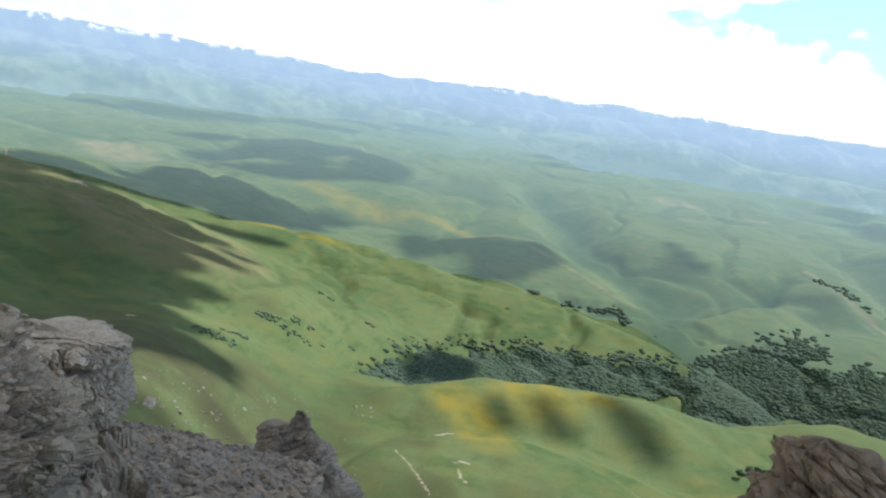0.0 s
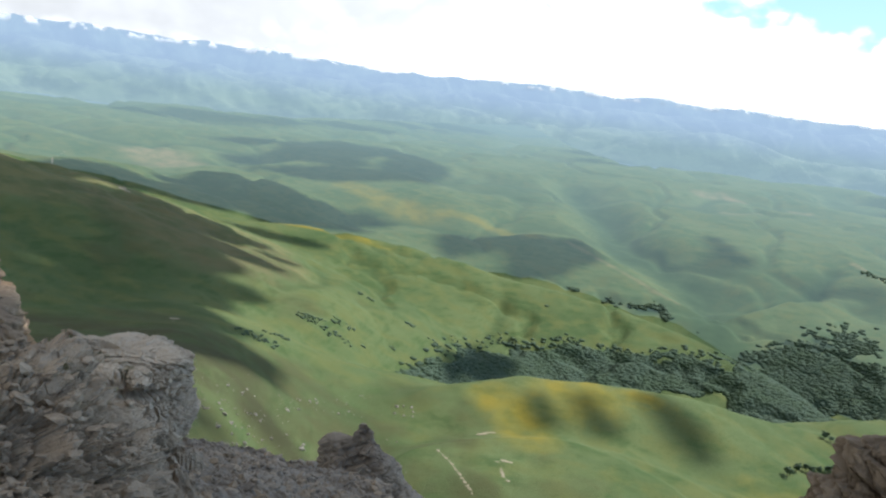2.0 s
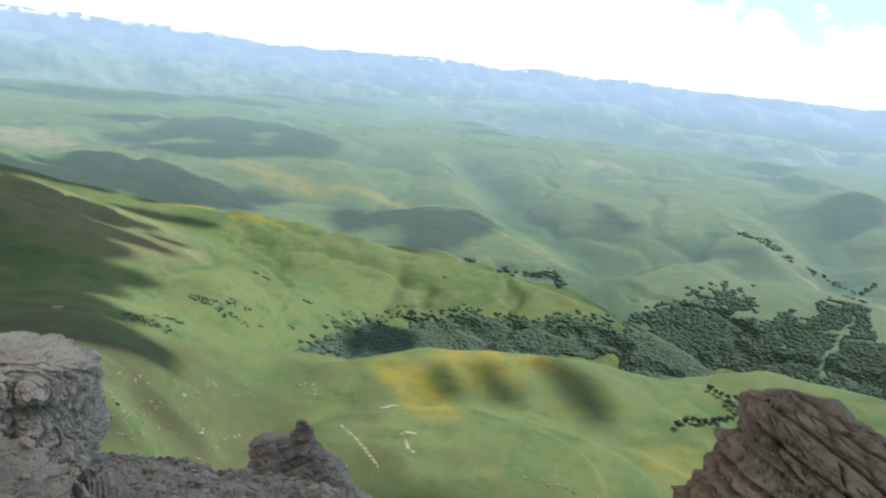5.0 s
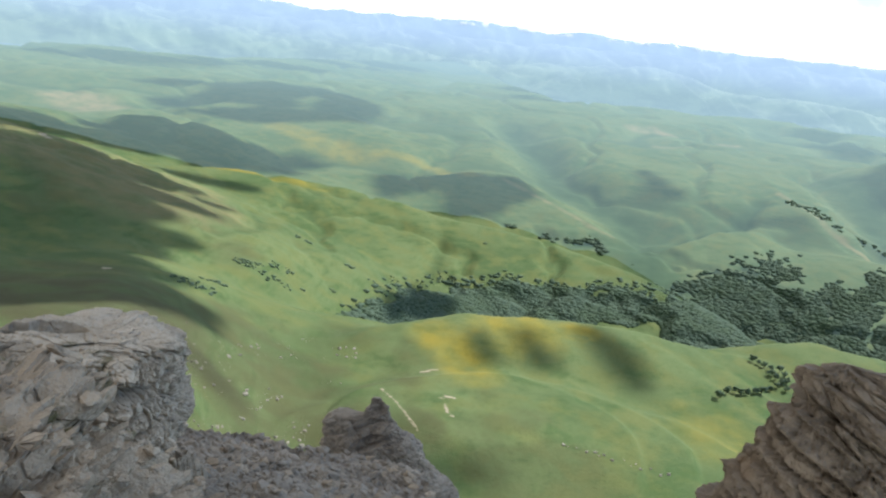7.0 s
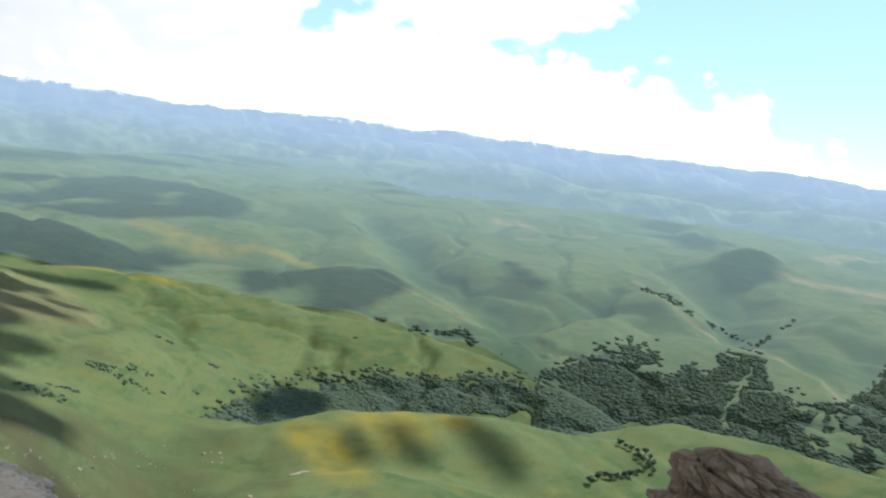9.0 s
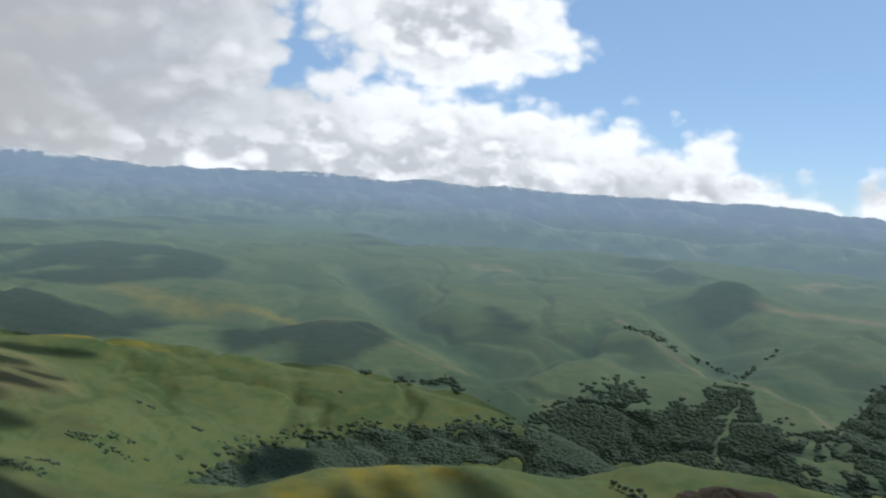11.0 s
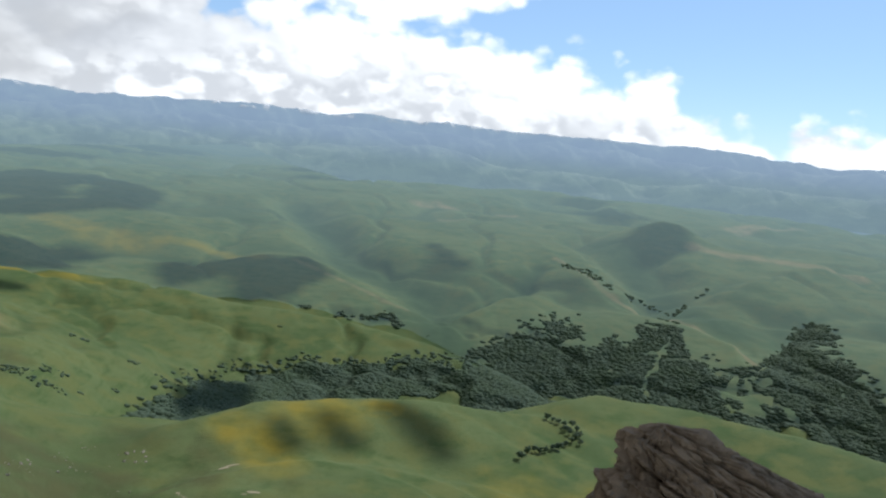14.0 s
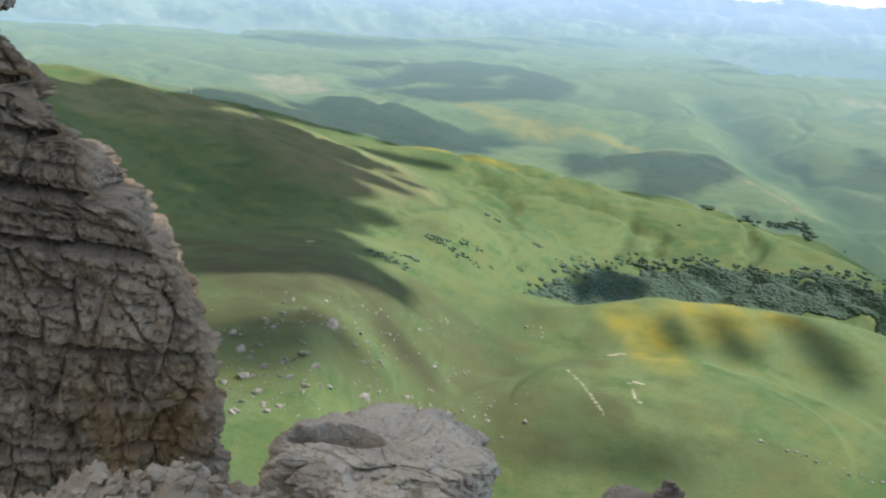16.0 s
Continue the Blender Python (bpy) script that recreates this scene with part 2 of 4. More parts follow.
def stone(name, dark, light, tint, scale=1.0, tint_at=0.62, cracked=0.0, moss=0.0, iron=None):
    """Weathered limestone; moss grows in patches, iron stains the beds between two heights."""
    m, n = material(name)
    p = n.add("ShaderNodeNewGeometry", 0)
    a, b, c = n.noise(p, 0.9 * scale, 6.0, 0.65), n.noise(p, 5.0 * scale, 6.0, 0.7), n.noise(p, 28.0 * scale, 4.0, 0.7)
    col = n.mix(n.ramp(a, 0.3, 0.7), rgb(*dark), rgb(*light))
    col = n.mix(n.math("MULTIPLY", n.ramp(b, 0.42, 0.62), 0.6), col, rgb(*light))
    col = n.mix(n.math("MULTIPLY", n.ramp(c, 0.55, 0.75), 0.55), col, rgb(*(0.45 * v for v in dark)))
    col = n.mix(n.math("MULTIPLY", n.ramp(n.noise(p, 0.35 * scale, 4.0, 0.6), tint_at, tint_at + 0.14), 0.75), col, rgb(*tint))
    if iron:
        streak = n.noise(n.add("ShaderNodeVectorMath", props={"operation": "MULTIPLY"}, i0=p, i1=(1.0, 1.0, 0.1)), 1.1, 5.0, 0.65)
        col = n.mix(n.math("MULTIPLY", n.ramp(streak, 0.52, 0.68), 0.65), col, rgb(*(0.4 * v for v in dark)))
        z = n.add("ShaderNodeSeparateXYZ", 2, Vector=p)
        col = n.mix(n.math("MULTIPLY", n.ramp(z, iron[0], iron[1]), n.ramp(n.noise(n.add("ShaderNodeVectorMath", props={"operation": "MULTIPLY"}, i0=p, i1=(1.0, 1.0, 0.4)), 0.22, 5.0, 0.65), 0.42, 0.62, 0.0, 0.7)), col, rgb(*tint))
    if moss:
        col = n.mix(n.math("MULTIPLY", n.ramp(n.noise(p, 2.6, 5.0, 0.7), 0.6, 0.68), moss * 0.85), col, rgb(0.085, 0.075, 0.02))
        col = n.mix(n.math("MULTIPLY", n.ramp(n.noise(p, 7.0, 4.0, 0.7), 0.56, 0.7), 0.6), col, rgb(*(0.35 * v for v in dark)))
    bent = n.add("ShaderNodeVectorMath", props={"operation": "ADD"}, i0=p, i1=n.add("ShaderNodeVectorMath", props={"operation": "SCALE"}, i0=n.noise(p, 3.0 * scale, 3.0, 0.6, 1), Scale=0.35 / scale))
    joint = n.add("ShaderNodeTexVoronoi", props={"feature": "DISTANCE_TO_EDGE"}, Vector=n.add("ShaderNodeVectorMath", props={"operation": "MULTIPLY"}, i0=bent, i1=(1.0, 1.0, 1.7)), Scale=3.6 * scale)
    crack = n.math("MULTIPLY", n.math("MULTIPLY", n.ramp(joint, 0.0, 0.03, 1.0, 0.0), n.ramp(b, 0.45, 0.6)), cracked)
    col = n.mix(crack, col, rgb(*(0.3 * v for v in dark)))
    h = n.math("SUBTRACT", n.math("ADD", n.math("MULTIPLY", b, 0.6), n.math("MULTIPLY", c, 0.4)), n.math("MULTIPLY", crack, 0.8))
    bump = n.add("ShaderNodeBump", Strength=0.8, Distance=0.06 / scale, Height=h)
    finish(n, n.add("ShaderNodeBsdfPrincipled", Base_Color=col, Roughness=0.92, Specular_IOR_Level=0.2, Normal=bump))
    MATS[name] = m


stone("grey_limestone", (0.15, 0.115, 0.08), (0.43, 0.345, 0.25), (0.13, 0.11, 0.04), cracked=0.35, moss=1.0)
stone("boulder_limestone", (0.25, 0.203, 0.148), (0.57, 0.475, 0.36), (0.2, 0.17, 0.1), cracked=0.25, moss=0.8)
stone("dark_limestone", (0.112, 0.084, 0.056), (0.265, 0.205, 0.145), (0.21, 0.125, 0.06), 0.35)
stone("cliff_limestone", (0.125, 0.092, 0.064), (0.34, 0.26, 0.182), (0.34, 0.2, 0.09), 0.12, 0.57, iron=(-20.0, -34.0))
stone("scree_stone", (0.155, 0.128, 0.1), (0.34, 0.29, 0.23), (0.17, 0.135, 0.09), 1.4)
stone("pale_stone", (0.12, 0.108, 0.088), (0.28, 0.255, 0.21), (0.22, 0.2, 0.14), 0.4)

# ---- the land ----


def ridge(x, y, crest, near, far, round_off=20.0, reach=300.0, fall=0.8):
    """Height of a ridge: crest is rows of azimuth, elevation and distance; near and far are the slopes towards the camera and away from it;
    past its reach it falls off steeply."""
    pts = np.array([polar(*c) for c in crest])
    mid = (pts.min(0) + pts.max(0)) / 2
    span = np.hypot(*(pts.max(0) - mid)[:2]) + reach + 500
    full = np.full(np.shape(x), -1e9)
    inside = np.hypot(x - mid[0], y - mid[1]) < span
    if not inside.any():
        return full
    x, y = x[inside], y[inside]
    best = np.full(x.shape, -1e9)
    r = np.hypot(x, y)
    for a, b in zip(pts[:-1], pts[1:]):
        d = b[:2] - a[:2]
        t = np.clip(((x - a[0]) * d[0] + (y - a[1]) * d[1]) / (d @ d), 0, 1)
        qx, qy = a[0] + t * d[0], a[1] + t * d[1]
        dist = np.hypot(x - qx, y - qy)
        side = np.clip((r - np.hypot(qx, qy)) / np.maximum(dist, 1e-6), -1, 1) * 0.5 + 0.5
        k = near + (far - near) * smooth(0.2, 0.8, side)
        best = np.maximum(best, a[2] + t * (b[2] - a[2]) - k * (np.sqrt(dist ** 2 + round_off ** 2) - round_off) - fall * np.maximum(dist - reach, 0))
    full[inside] = best
    return full


def blend_max(a, b, k):
    h = np.clip(0.5 + 0.5 * (a - b) / k, 0, 1)
    return b + (a - b) * h + k * h * (1 - h)


KNOLL = [(-19.8, -21.3, 565), (-15.7, -19.9, 585), (-9.9, -18.4, 610), (-2.9, -17.9, 630), (1.2, -17.7, 640), (5.2, -17.9, 655), (9.8, -17.9, 680)]
KNOLL_EAST = [(10.7, -17.7, 720), (14.1, -16.0, 760), (19.0, -16.0, 765), (26.4, -16.3, 745), (34.0, -16.7, 720)]
MOUND = [(-12.5, -28.4, 395), (-9.0, -26.3, 420), (-6.4, -25.6, 432), (-2.0, -25.9, 440), (4.0, -26.8, 440)]
WEST_RISE = [(-62, -3.4, 1000), (-52, -5.4, 1050), (-45.0, -6.9, 1100), (-41.9, -7.8, 1125), (-38.7, -8.8, 1150)]
SHOULDER = [(-38.7, -8.8, 1150), (-36.0, -9.3, 1165), (-33.9, -9.7, 1190), (-31.8, -9.7, 1210), (-28.1, -9.7, 1235), (-24.3, -9.9, 1250), (-21.9, -10.2, 1260), (-18.7, -10.6, 1255),
            (-16.2, -11.0, 1245), (-13.7, -11.6, 1230), (-12.0, -11.8, 1220), (-9.1, -12.05, 1210), (-5.8, -12.5, 1195), (-2.9, -13.0, 1175), (0.5, -13.7, 1145), (2.4, -14.2, 1120), (4.2, -14.8, 1090)]
WEST_HILL = [(-52, -5.2, 1380), (-45.5, -5.9, 1440), (-41.8, -6.3, 1490), (-38.7, -6.6, 1510), (-36.9, -6.9, 1510), (-35.7, -7.3, 1520), (-34.4, -6.6, 1560), (-33.0, -6.5, 1580), (-30.8, -6.7, 1580), (-29.0, -7.3, 1570),
             (-26.3, -7.9, 1550), (-23.6, -8.4, 1520), (-21.5, -9.0, 1480)]
SPUR = [(-13.0, -7.3, 1640), (-9.2, -8.3, 1540), (-7.5, -8.9, 1490), (-6.2, -9.5, 1445), (-4.1, -10.1, 1410), (-2.0, -10.8, 1375), (-0.7, -11.3, 1350), (-0.3, -12.1, 1320)]
SPUR_WEST = [(-22.0, -8.6, 1560), (-17.0, -8.5, 1560), (-13.0, -8.4, 1550), (-10.5, -8.5, 1530)]
LONG_RIDGE = [(7.8, -5.7, 1840), (8.7, -6.1, 1760), (10.7, -7.4, 1600), (12.7, -8.3, 1520), (14.7, -9.2, 1450), (16.6, -9.7, 1410), (18.5, -10.0, 1390), (20.3, -10.7, 1350), (22.5, -11.3, 1310), (23.7, -12.1, 1270), (25.0, -13.6, 1210)]
LONG_FOOT = [(1.9, -12.5, 1290), (3.0, -11.8, 1320), (5.0, -10.9, 1360), (7.3, -9.6, 1425), (9.0, -8.6, 1490)]
EAST_RIDGE = [(18.3, -10.0, 1430), (19.5, -8.9, 1480), (21.2, -7.8, 1550), (23.5, -6.4, 1690), (25.8, -5.5, 1810), (31.0, -5.0, 1900), (42.0, -4.4, 2000)]
EAST_SPUR = [(40.0, -6.0, 1650), (33.0, -9.0, 1450), (30.0, -12.0, 1310)]
CONE = [(14.2, -5.3, 1890), (15.2, -4.3, 1980), (16.6, -3.5, 2030), (17.7, -3.6, 2030), (18.8, -4.2, 2000), (20.5, -4.8, 1950)]
FAR_SWELL = [(-50, -2.6, 2700), (-30, -2.4, 2800), (-20, -1.6, 3300), (-13.2, -0.95, 3750), (-10.5, -1.4, 3450), (-8.2, -2.3, 2850), (-6.2, -3.0, 2480)]
FAR_SWELL_EAST = [(-4.8, -2.8, 2550), (-2.0, -2.2, 2850), (4.5, -2.3, 2800), (12, -2.2, 2850), (22, -2.3, 2850), (40, -2.5, 2750)]
# beds of the streams: azimuth and distance
STREAM = [(-8.5, 2120), (-7.6, 1980), (-6.3, 1840), (-5.1, 1660), (-3.9, 1580), (-1.7, 1510), (0.2, 1455), (1.3, 1390), (1.7, 1290), (3.0, 1180), (6.5, 1060)]
STREAM_EAST = [(13.0, 1900), (16.1, 1680), (17.6, 1560), (18.8, 1490), (22.0, 1420)]
BROOK = [(2.2, 1350), (3.6, 1385), (5.5, 1440), (7.6, 1520), (8.6, 1600)]
GULLY = [(-14.5, 940), (-13.2, 1010), (-12.6, 1080), (-12.4, 1150)]
GULLY_WEST = [(-28.5, 830), (-26.0, 900), (-25.5, 960), (-26.3, 1040)]


def from_line(x, y, line):
    """Distance to a line given by azimuths and distances."""
    pts = np.array([(r * math.sin(radians(a)), r * math.cos(radians(a))) for a, r in line])
    mid = (pts.min(0) + pts.max(0)) / 2
    full = np.full(np.shape(x), 1e9)
    inside = np.hypot(x - mid[0], y - mid[1]) < np.hypot(*(pts.max(0) - mid)) + 250
    if not inside.any():
        return full
    x, y = x[inside], y[inside]
    best = np.full(x.shape, 1e9)
    for (ax, ay), (bx, by) in zip(pts[:-1], pts[1:]):
        dx, dy = bx - ax, by - ay
        t = np.clip(((x - ax) * dx + (y - ay) * dy) / (dx * dx + dy * dy), 0, 1)
        best = np.minimum(best, np.hypot(x - ax - t * dx, y - ay - t * dy))
    full[inside] = best
    return full


def land(x, y):
    r = np.hypot(x, y)
    a = np.degrees(np.arctan2(x, y))
    west = (1 - smooth(-36, -20, a)) * (1 - smooth(1500, 2600, r))
    floor = -230 + 60 * west * smooth(700, 250, r) + 34 * west
    floor = floor + 10 * smooth(-10, -24, a) * smooth(300, 520, r)
    deep = -345 + 140 * west
    z = floor + (deep - floor) * smooth(610, 900, r)
    plain = -306 + 120 * (1 - np.exp(-np.maximum(r - 1250, -200) / 330)) + 0.04 * (r - 1250)      # the high plain beyond the valley
    z = z + (plain - z) * smooth(1040, 1340, r)
    bend = 22 * fbm(x / 130, y / 130, 0.5, 3, 33)
    z = z - 34 * smooth(120, 0, from_line(x + bend, y, STREAM)) * smooth(1100, 1300, r) - 45 * smooth(120, 0, from_line(x + bend, y, STREAM_EAST))
    z = blend_max(z, -62 - 1.7 * (r - 40), 20)                       # foot of the cliff under the camera
    z = z + 5 * fbm(x / 260, y / 260, 0.3, 3, 11) * smooth(300, 900, r) + 9 * fbm(x / 400, y / 400, 0.7, 3, 5) * smooth(1500, 2200, r)
    for crest, near, far, soft, reach, k in ((KNOLL, 0.2, 0.62, 16, 150, 8), (KNOLL_EAST, 0.16, 0.62, 22, 170, 10), (MOUND, 0.24, 0.06, 26, 80, 24), (SHOULDER, 0.24, 0.5, 16, 900, 10), (WEST_RISE, 0.27, 0.4, 50, 500, 14),
                                             (WEST_HILL, 0.2, 0.4, 22, 450, 8), (SPUR, 0.3, 0.45, 8, 300, 4), (SPUR_WEST, 0.25, 0.2, 30, 250, 10), (LONG_RIDGE, 0.29, 0.5, 7, 500, 5), (LONG_FOOT, 0.33, 0.45, 7, 200, 4), (EAST_RIDGE, 0.3, 0.4, 9, 400, 6),
                                             (EAST_SPUR, 0.3, 0.4, 25, 300, 15), (CONE, 0.34, 0.5, 10, 200, 5), (FAR_SWELL, 0.12, 0.3, 30, 300, 12), (FAR_SWELL_EAST, 0.1, 0.3, 30, 300, 12)):
        z = blend_max(z, ridge(x, y, crest, near, far, soft, reach, 0.8 if reach < 200 else 0.25), k)
    rough = smooth(1330, 1500, r) * (1 - smooth(3000, 3800, r))
    z = z - (20 * smooth(0.4, 0.0, np.abs(fbm(x / 620 + 0.3, y / 620, 0.4, 3, 140))) + 8 * smooth(0.3, 0.0, np.abs(fbm(x / 240, y / 240, 0.7, 3, 77)))) * rough
    brow = np.interp(a, [-50, -30, -20, -13, -8, -5, 12, 40], [2700, 2800, 3300, 3750, 2850, 2550, 2850, 2750])
    z = z - 150 * smooth(brow + 60, brow + 700, r)                     # the country falls away towards the ranges
    # gullies that run down the slopes
    g = np.abs(fbm(x / 150, y / 150, 0.2, 4, 31))
    z = z - 7.5 * smooth(0.3, 0.0, g) * smooth(850, 1050, r) * (1 - smooth(1300, 1400, r)) * (1 - 0.4 * west)
    z = z - 12 * smooth(34, 0, from_line(x + 0.5 * bend, y, BROOK)) - 5 * smooth(26, 0, from_line(x + 0.5 * bend, y, GULLY)) - 5 * smooth(30, 0, from_line(x + 0.5 * bend, y, GULLY_WEST))
    return z + 1.0 * fbm(x / 30, y / 30, 0.1, 4, 3)


def on_land(places):
    """Where lines of sight of the given azimuths and dips first meet the land: rows of x, y, z."""
    places = np.asarray(places, float)
    r = np.geomspace(230, 4400, 210)
    a = np.radians(places[:, 0])
    sin, cos, tan = np.sin(a), np.cos(a), np.tan(np.radians(places[:, 1]))
    hit = land(r * sin[:, None], r * cos[:, None]) >= r * tan[:, None]
    i = np.argmax(hit, 1)
    i[~hit.any(1)] = len(r) - 1
    near, far = r[np.maximum(i - 1, 0)], r[i]
    for step in range(5):
        mid = (near + far) / 2
        under = land(mid * sin, mid * cos) >= mid * tan
        near, far = np.where(under, near, mid), np.where(under, mid, far)
    return np.stack([far * sin, far * cos, land(far * sin, far * cos)], -1)


azs = np.concatenate([np.arange(-180, -64, 4.0), np.arange(-64, 44, 0.17), np.arange(44, 180, 4.0)])
SEAM = 1400.0
rs_near = np.geomspace(26, SEAM, 470)
SEAM_AT = ((-64, 1350), (-12, 1340), (0, 1270), (6, 1160), (12, 1130), (60, 1130))       # where the far side of the valley begins, by azimuth
rs_far = np.geomspace(SEAM, 4450, 330)


def land_mesh(name, rs):
    R, A = np.meshgrid(rs, np.radians(azs), indexing="ij")
    seam = np.interp(np.degrees(A), *zip(*SEAM_AT))
    R = 26 * (R / 26) ** (np.log(seam / 26) / math.log(SEAM / 26)) if rs[0] < SEAM else seam * (R / SEAM) ** (np.log(4450 / seam) / math.log(4450 / SEAM))
    x, y = R * np.sin(A), R * np.cos(A)
    z = land(x, y)
    back = smooth(75, 110, np.abs(np.degrees(A) + 10))               # the plateau goes on behind the camera
    z = z + (-6 + 14 * fbm(x / 300, y / 300, 0.5, 3, 9) * smooth(60, 500, R) - z) * back
    me = grid_mesh(name, np.stack([x, y, z], -1), len(rs), len(azs), closed=True)
    return me, x, y, z


def area(x, y, azimuth, r, wide, deep, seed, rough=0.5, soft=0.0):
    """1 inside an uneven patch round a place, 0 outside."""
    a = radians(azimuth)
    u, v = x * math.cos(a) - y * math.sin(a), x * math.sin(a) + y * math.cos(a) - r
    d = np.hypot(u / wide, v / deep)
    close = d < 2.2 + soft
    size = 0.5 * wide + 5
    d[close] += rough * fbm(x[close] / size, y[close] / size, 0.4, 4, seed)
    return smooth(1.15 + soft, 0.75 - soft, d)


def put(me, name, values):
    me.attributes.new(name, "FLOAT", "POINT").data.foreach_set("value", np.asarray(values, np.float32).ravel())


def track(x, y, places, wide):
    """1 along a line on the land, 0 away from it."""
    pts = on_land(places)[:, :2]
    return smooth(1.6 * wide, 0.4 * wide, from_line(x, y, [(math.degrees(math.atan2(px, py)), math.hypot(px, py)) for px, py in pts]))


def marks(me, x, y):
    flower = np.maximum.reduce([track(x, y, [(-12.4, -19.8), (-11.2, -20.6), (-9.8, -21.7), (-8.9, -22.5)], 17.0) * (0.8 + 0.5 * fbm(x / 22, y / 22, 0.3, 3, 91)), area(x, y, -6.0, 604, 38, 34, 2, 0.5, 0.4) * 0.8, area(x, y, -1.8, 622, 18, 16, 2, 0.5, 0.3), area(x, y, 10.2, 520, 36, 40, 3, 0.6, 0.4) * 0.3,
                                area(x, y, -27, 1240, 150, 13, 4) * 0.75, track(x, y, [(-24.5, -6.6), (-22.0, -7.4), (-19.0, -8.0)], 34.0) * 0.55, track(x, y, [(-18.0, -7.7), (-14.0, -8.4), (-11.0, -8.5)], 16.0) * 0.6])
    soil = np.maximum.reduce([track(x, y, [(-11.3, -24.25), (-10.3, -24.2)], 2.0) * 0.8, track(x, y, [(-10.9, -24.7), (-10.7, -25.2), (-10.2, -25.5)], 1.6) * 0.62, track(x, y, [(-12.9, -22.7), (-11.9, -22.4)], 2.6) * 0.75, track(x, y, [(-15.9, -24.1), (-14.5, -25.0), (-13.5, -26.0), (-12.8, -26.6)], 1.5) * 0.62,
                              track(x, y, [(-43.0, -6.0), (-43.5, -6.4), (-43.8, -6.9)], 1.6) * 0.7, area(x, y, -39.4, 1060, 6, 14, 18, 0.9) * 0.7, area(x, y, -35.6, 590, 4, 6, 19, 0.9) * 0.8, track(x, y, [(2.1, -12.4), (4.0, -11.3), (6.0, -10.3)], 3.0) * 0.35])
    dry = np.maximum.reduce([track(x, y, [(-0.8, -3.9), (1.0, -3.9), (2.3, -4.15)], 14.0) * 0.9, track(x, y, [(1.3, -5.0), (3.5, -4.7)], 9.0) * 0.6, track(x, y, [(5.4, -4.3), (6.5, -4.25)], 10.0) * 0.7,
                             track(x, y, [(21.2, -3.6), (23.3, -3.2), (24.9, -3.1)], 26.0), track(x, y, [(18.9, -5.0), (21.0, -5.3), (23.4, -5.3), (26.1, -5.4), (28.9, -5.6)], 22.0) * 0.75, track(x, y, [(-38.0, -5.6), (-36.2, -6.3)], 60.0) * 0.8,
                             track(x, y, [(9.6, -6.9), (13.1, -8.7), (18.1, -10.1), (23.6, -12.2)], 6.0) * 0.7, track(x, y, [(-8.6, -8.6), (-4.2, -10.2), (-0.6, -11.5)], 5.0) * 0.6, area(x, y, -38, 1000, 220, 160, 13) * 0.35])
    heath = np.maximum.reduce([area(x, y, -36, 450, 150, 130, 14, 0.6, 0.3), area(x, y, -22, 420, 80, 60, 15, 0.7, 0.3) * 0.75, area(x, y, -29, 500, 110, 80, 25, 0.8, 0.3) * 0.7, area(x, y, -34, 900, 130, 120, 16, 0.7, 0.2) * 0.5, area(x, y, -2, 400, 60, 40, 24, 0.8, 0.3) * 0.4])
    # lush banks along the streams; gullies darkened in colour to bring out their relief
    damp_and_shade = np.maximum.reduce([smooth(75, 10, from_line(x, y, STREAM)), smooth(75, 10, from_line(x, y, STREAM_EAST)), smooth(26, 5, from_line(x, y, BROOK)), 0.5 * smooth(12, 2, from_line(x, y, GULLY)), 0.5 * smooth(12, 2, from_line(x, y, GULLY_WEST)),
                              0.8 * smooth(0.13, 0.0, np.abs(fbm(x / 620 + 0.3, y / 620, 0.4, 3, 140))) * smooth(1300, 1500, np.hypot(x, y)), 0.6 * smooth(0.12, 0.0, np.abs(fbm(x / 240, y / 240, 0.7, 3, 77))) * smooth(1300, 1500, np.hypot(x, y)),
                              0.6 * smooth(0.1, 0.0, np.abs(fbm(x / 150, y / 150, 0.2, 4, 31))) * smooth(850, 1050, np.hypot(x, y)) * (np.hypot(x, y) < 1350)])
    put(me, "damp_and_shade", damp_and_shade), put(me, "heath", heath), put(me, "flowers", flower), put(me, "soil", soil), put(me, "dry", dry)


me, x, y, z = land_mesh("ground", rs_near)
marks(me, x, y)
me.materials.append(MATS["meadow"])
ground = tagged(new("ground", me), "green mountain pasture with knolls, flowers and bare scars", "ground", kind="structure")
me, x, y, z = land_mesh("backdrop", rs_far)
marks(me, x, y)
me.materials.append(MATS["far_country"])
backdrop = tagged(new("backdrop", me), "far green hills with painted haze under broken cloud", "far hills", kind="structure")

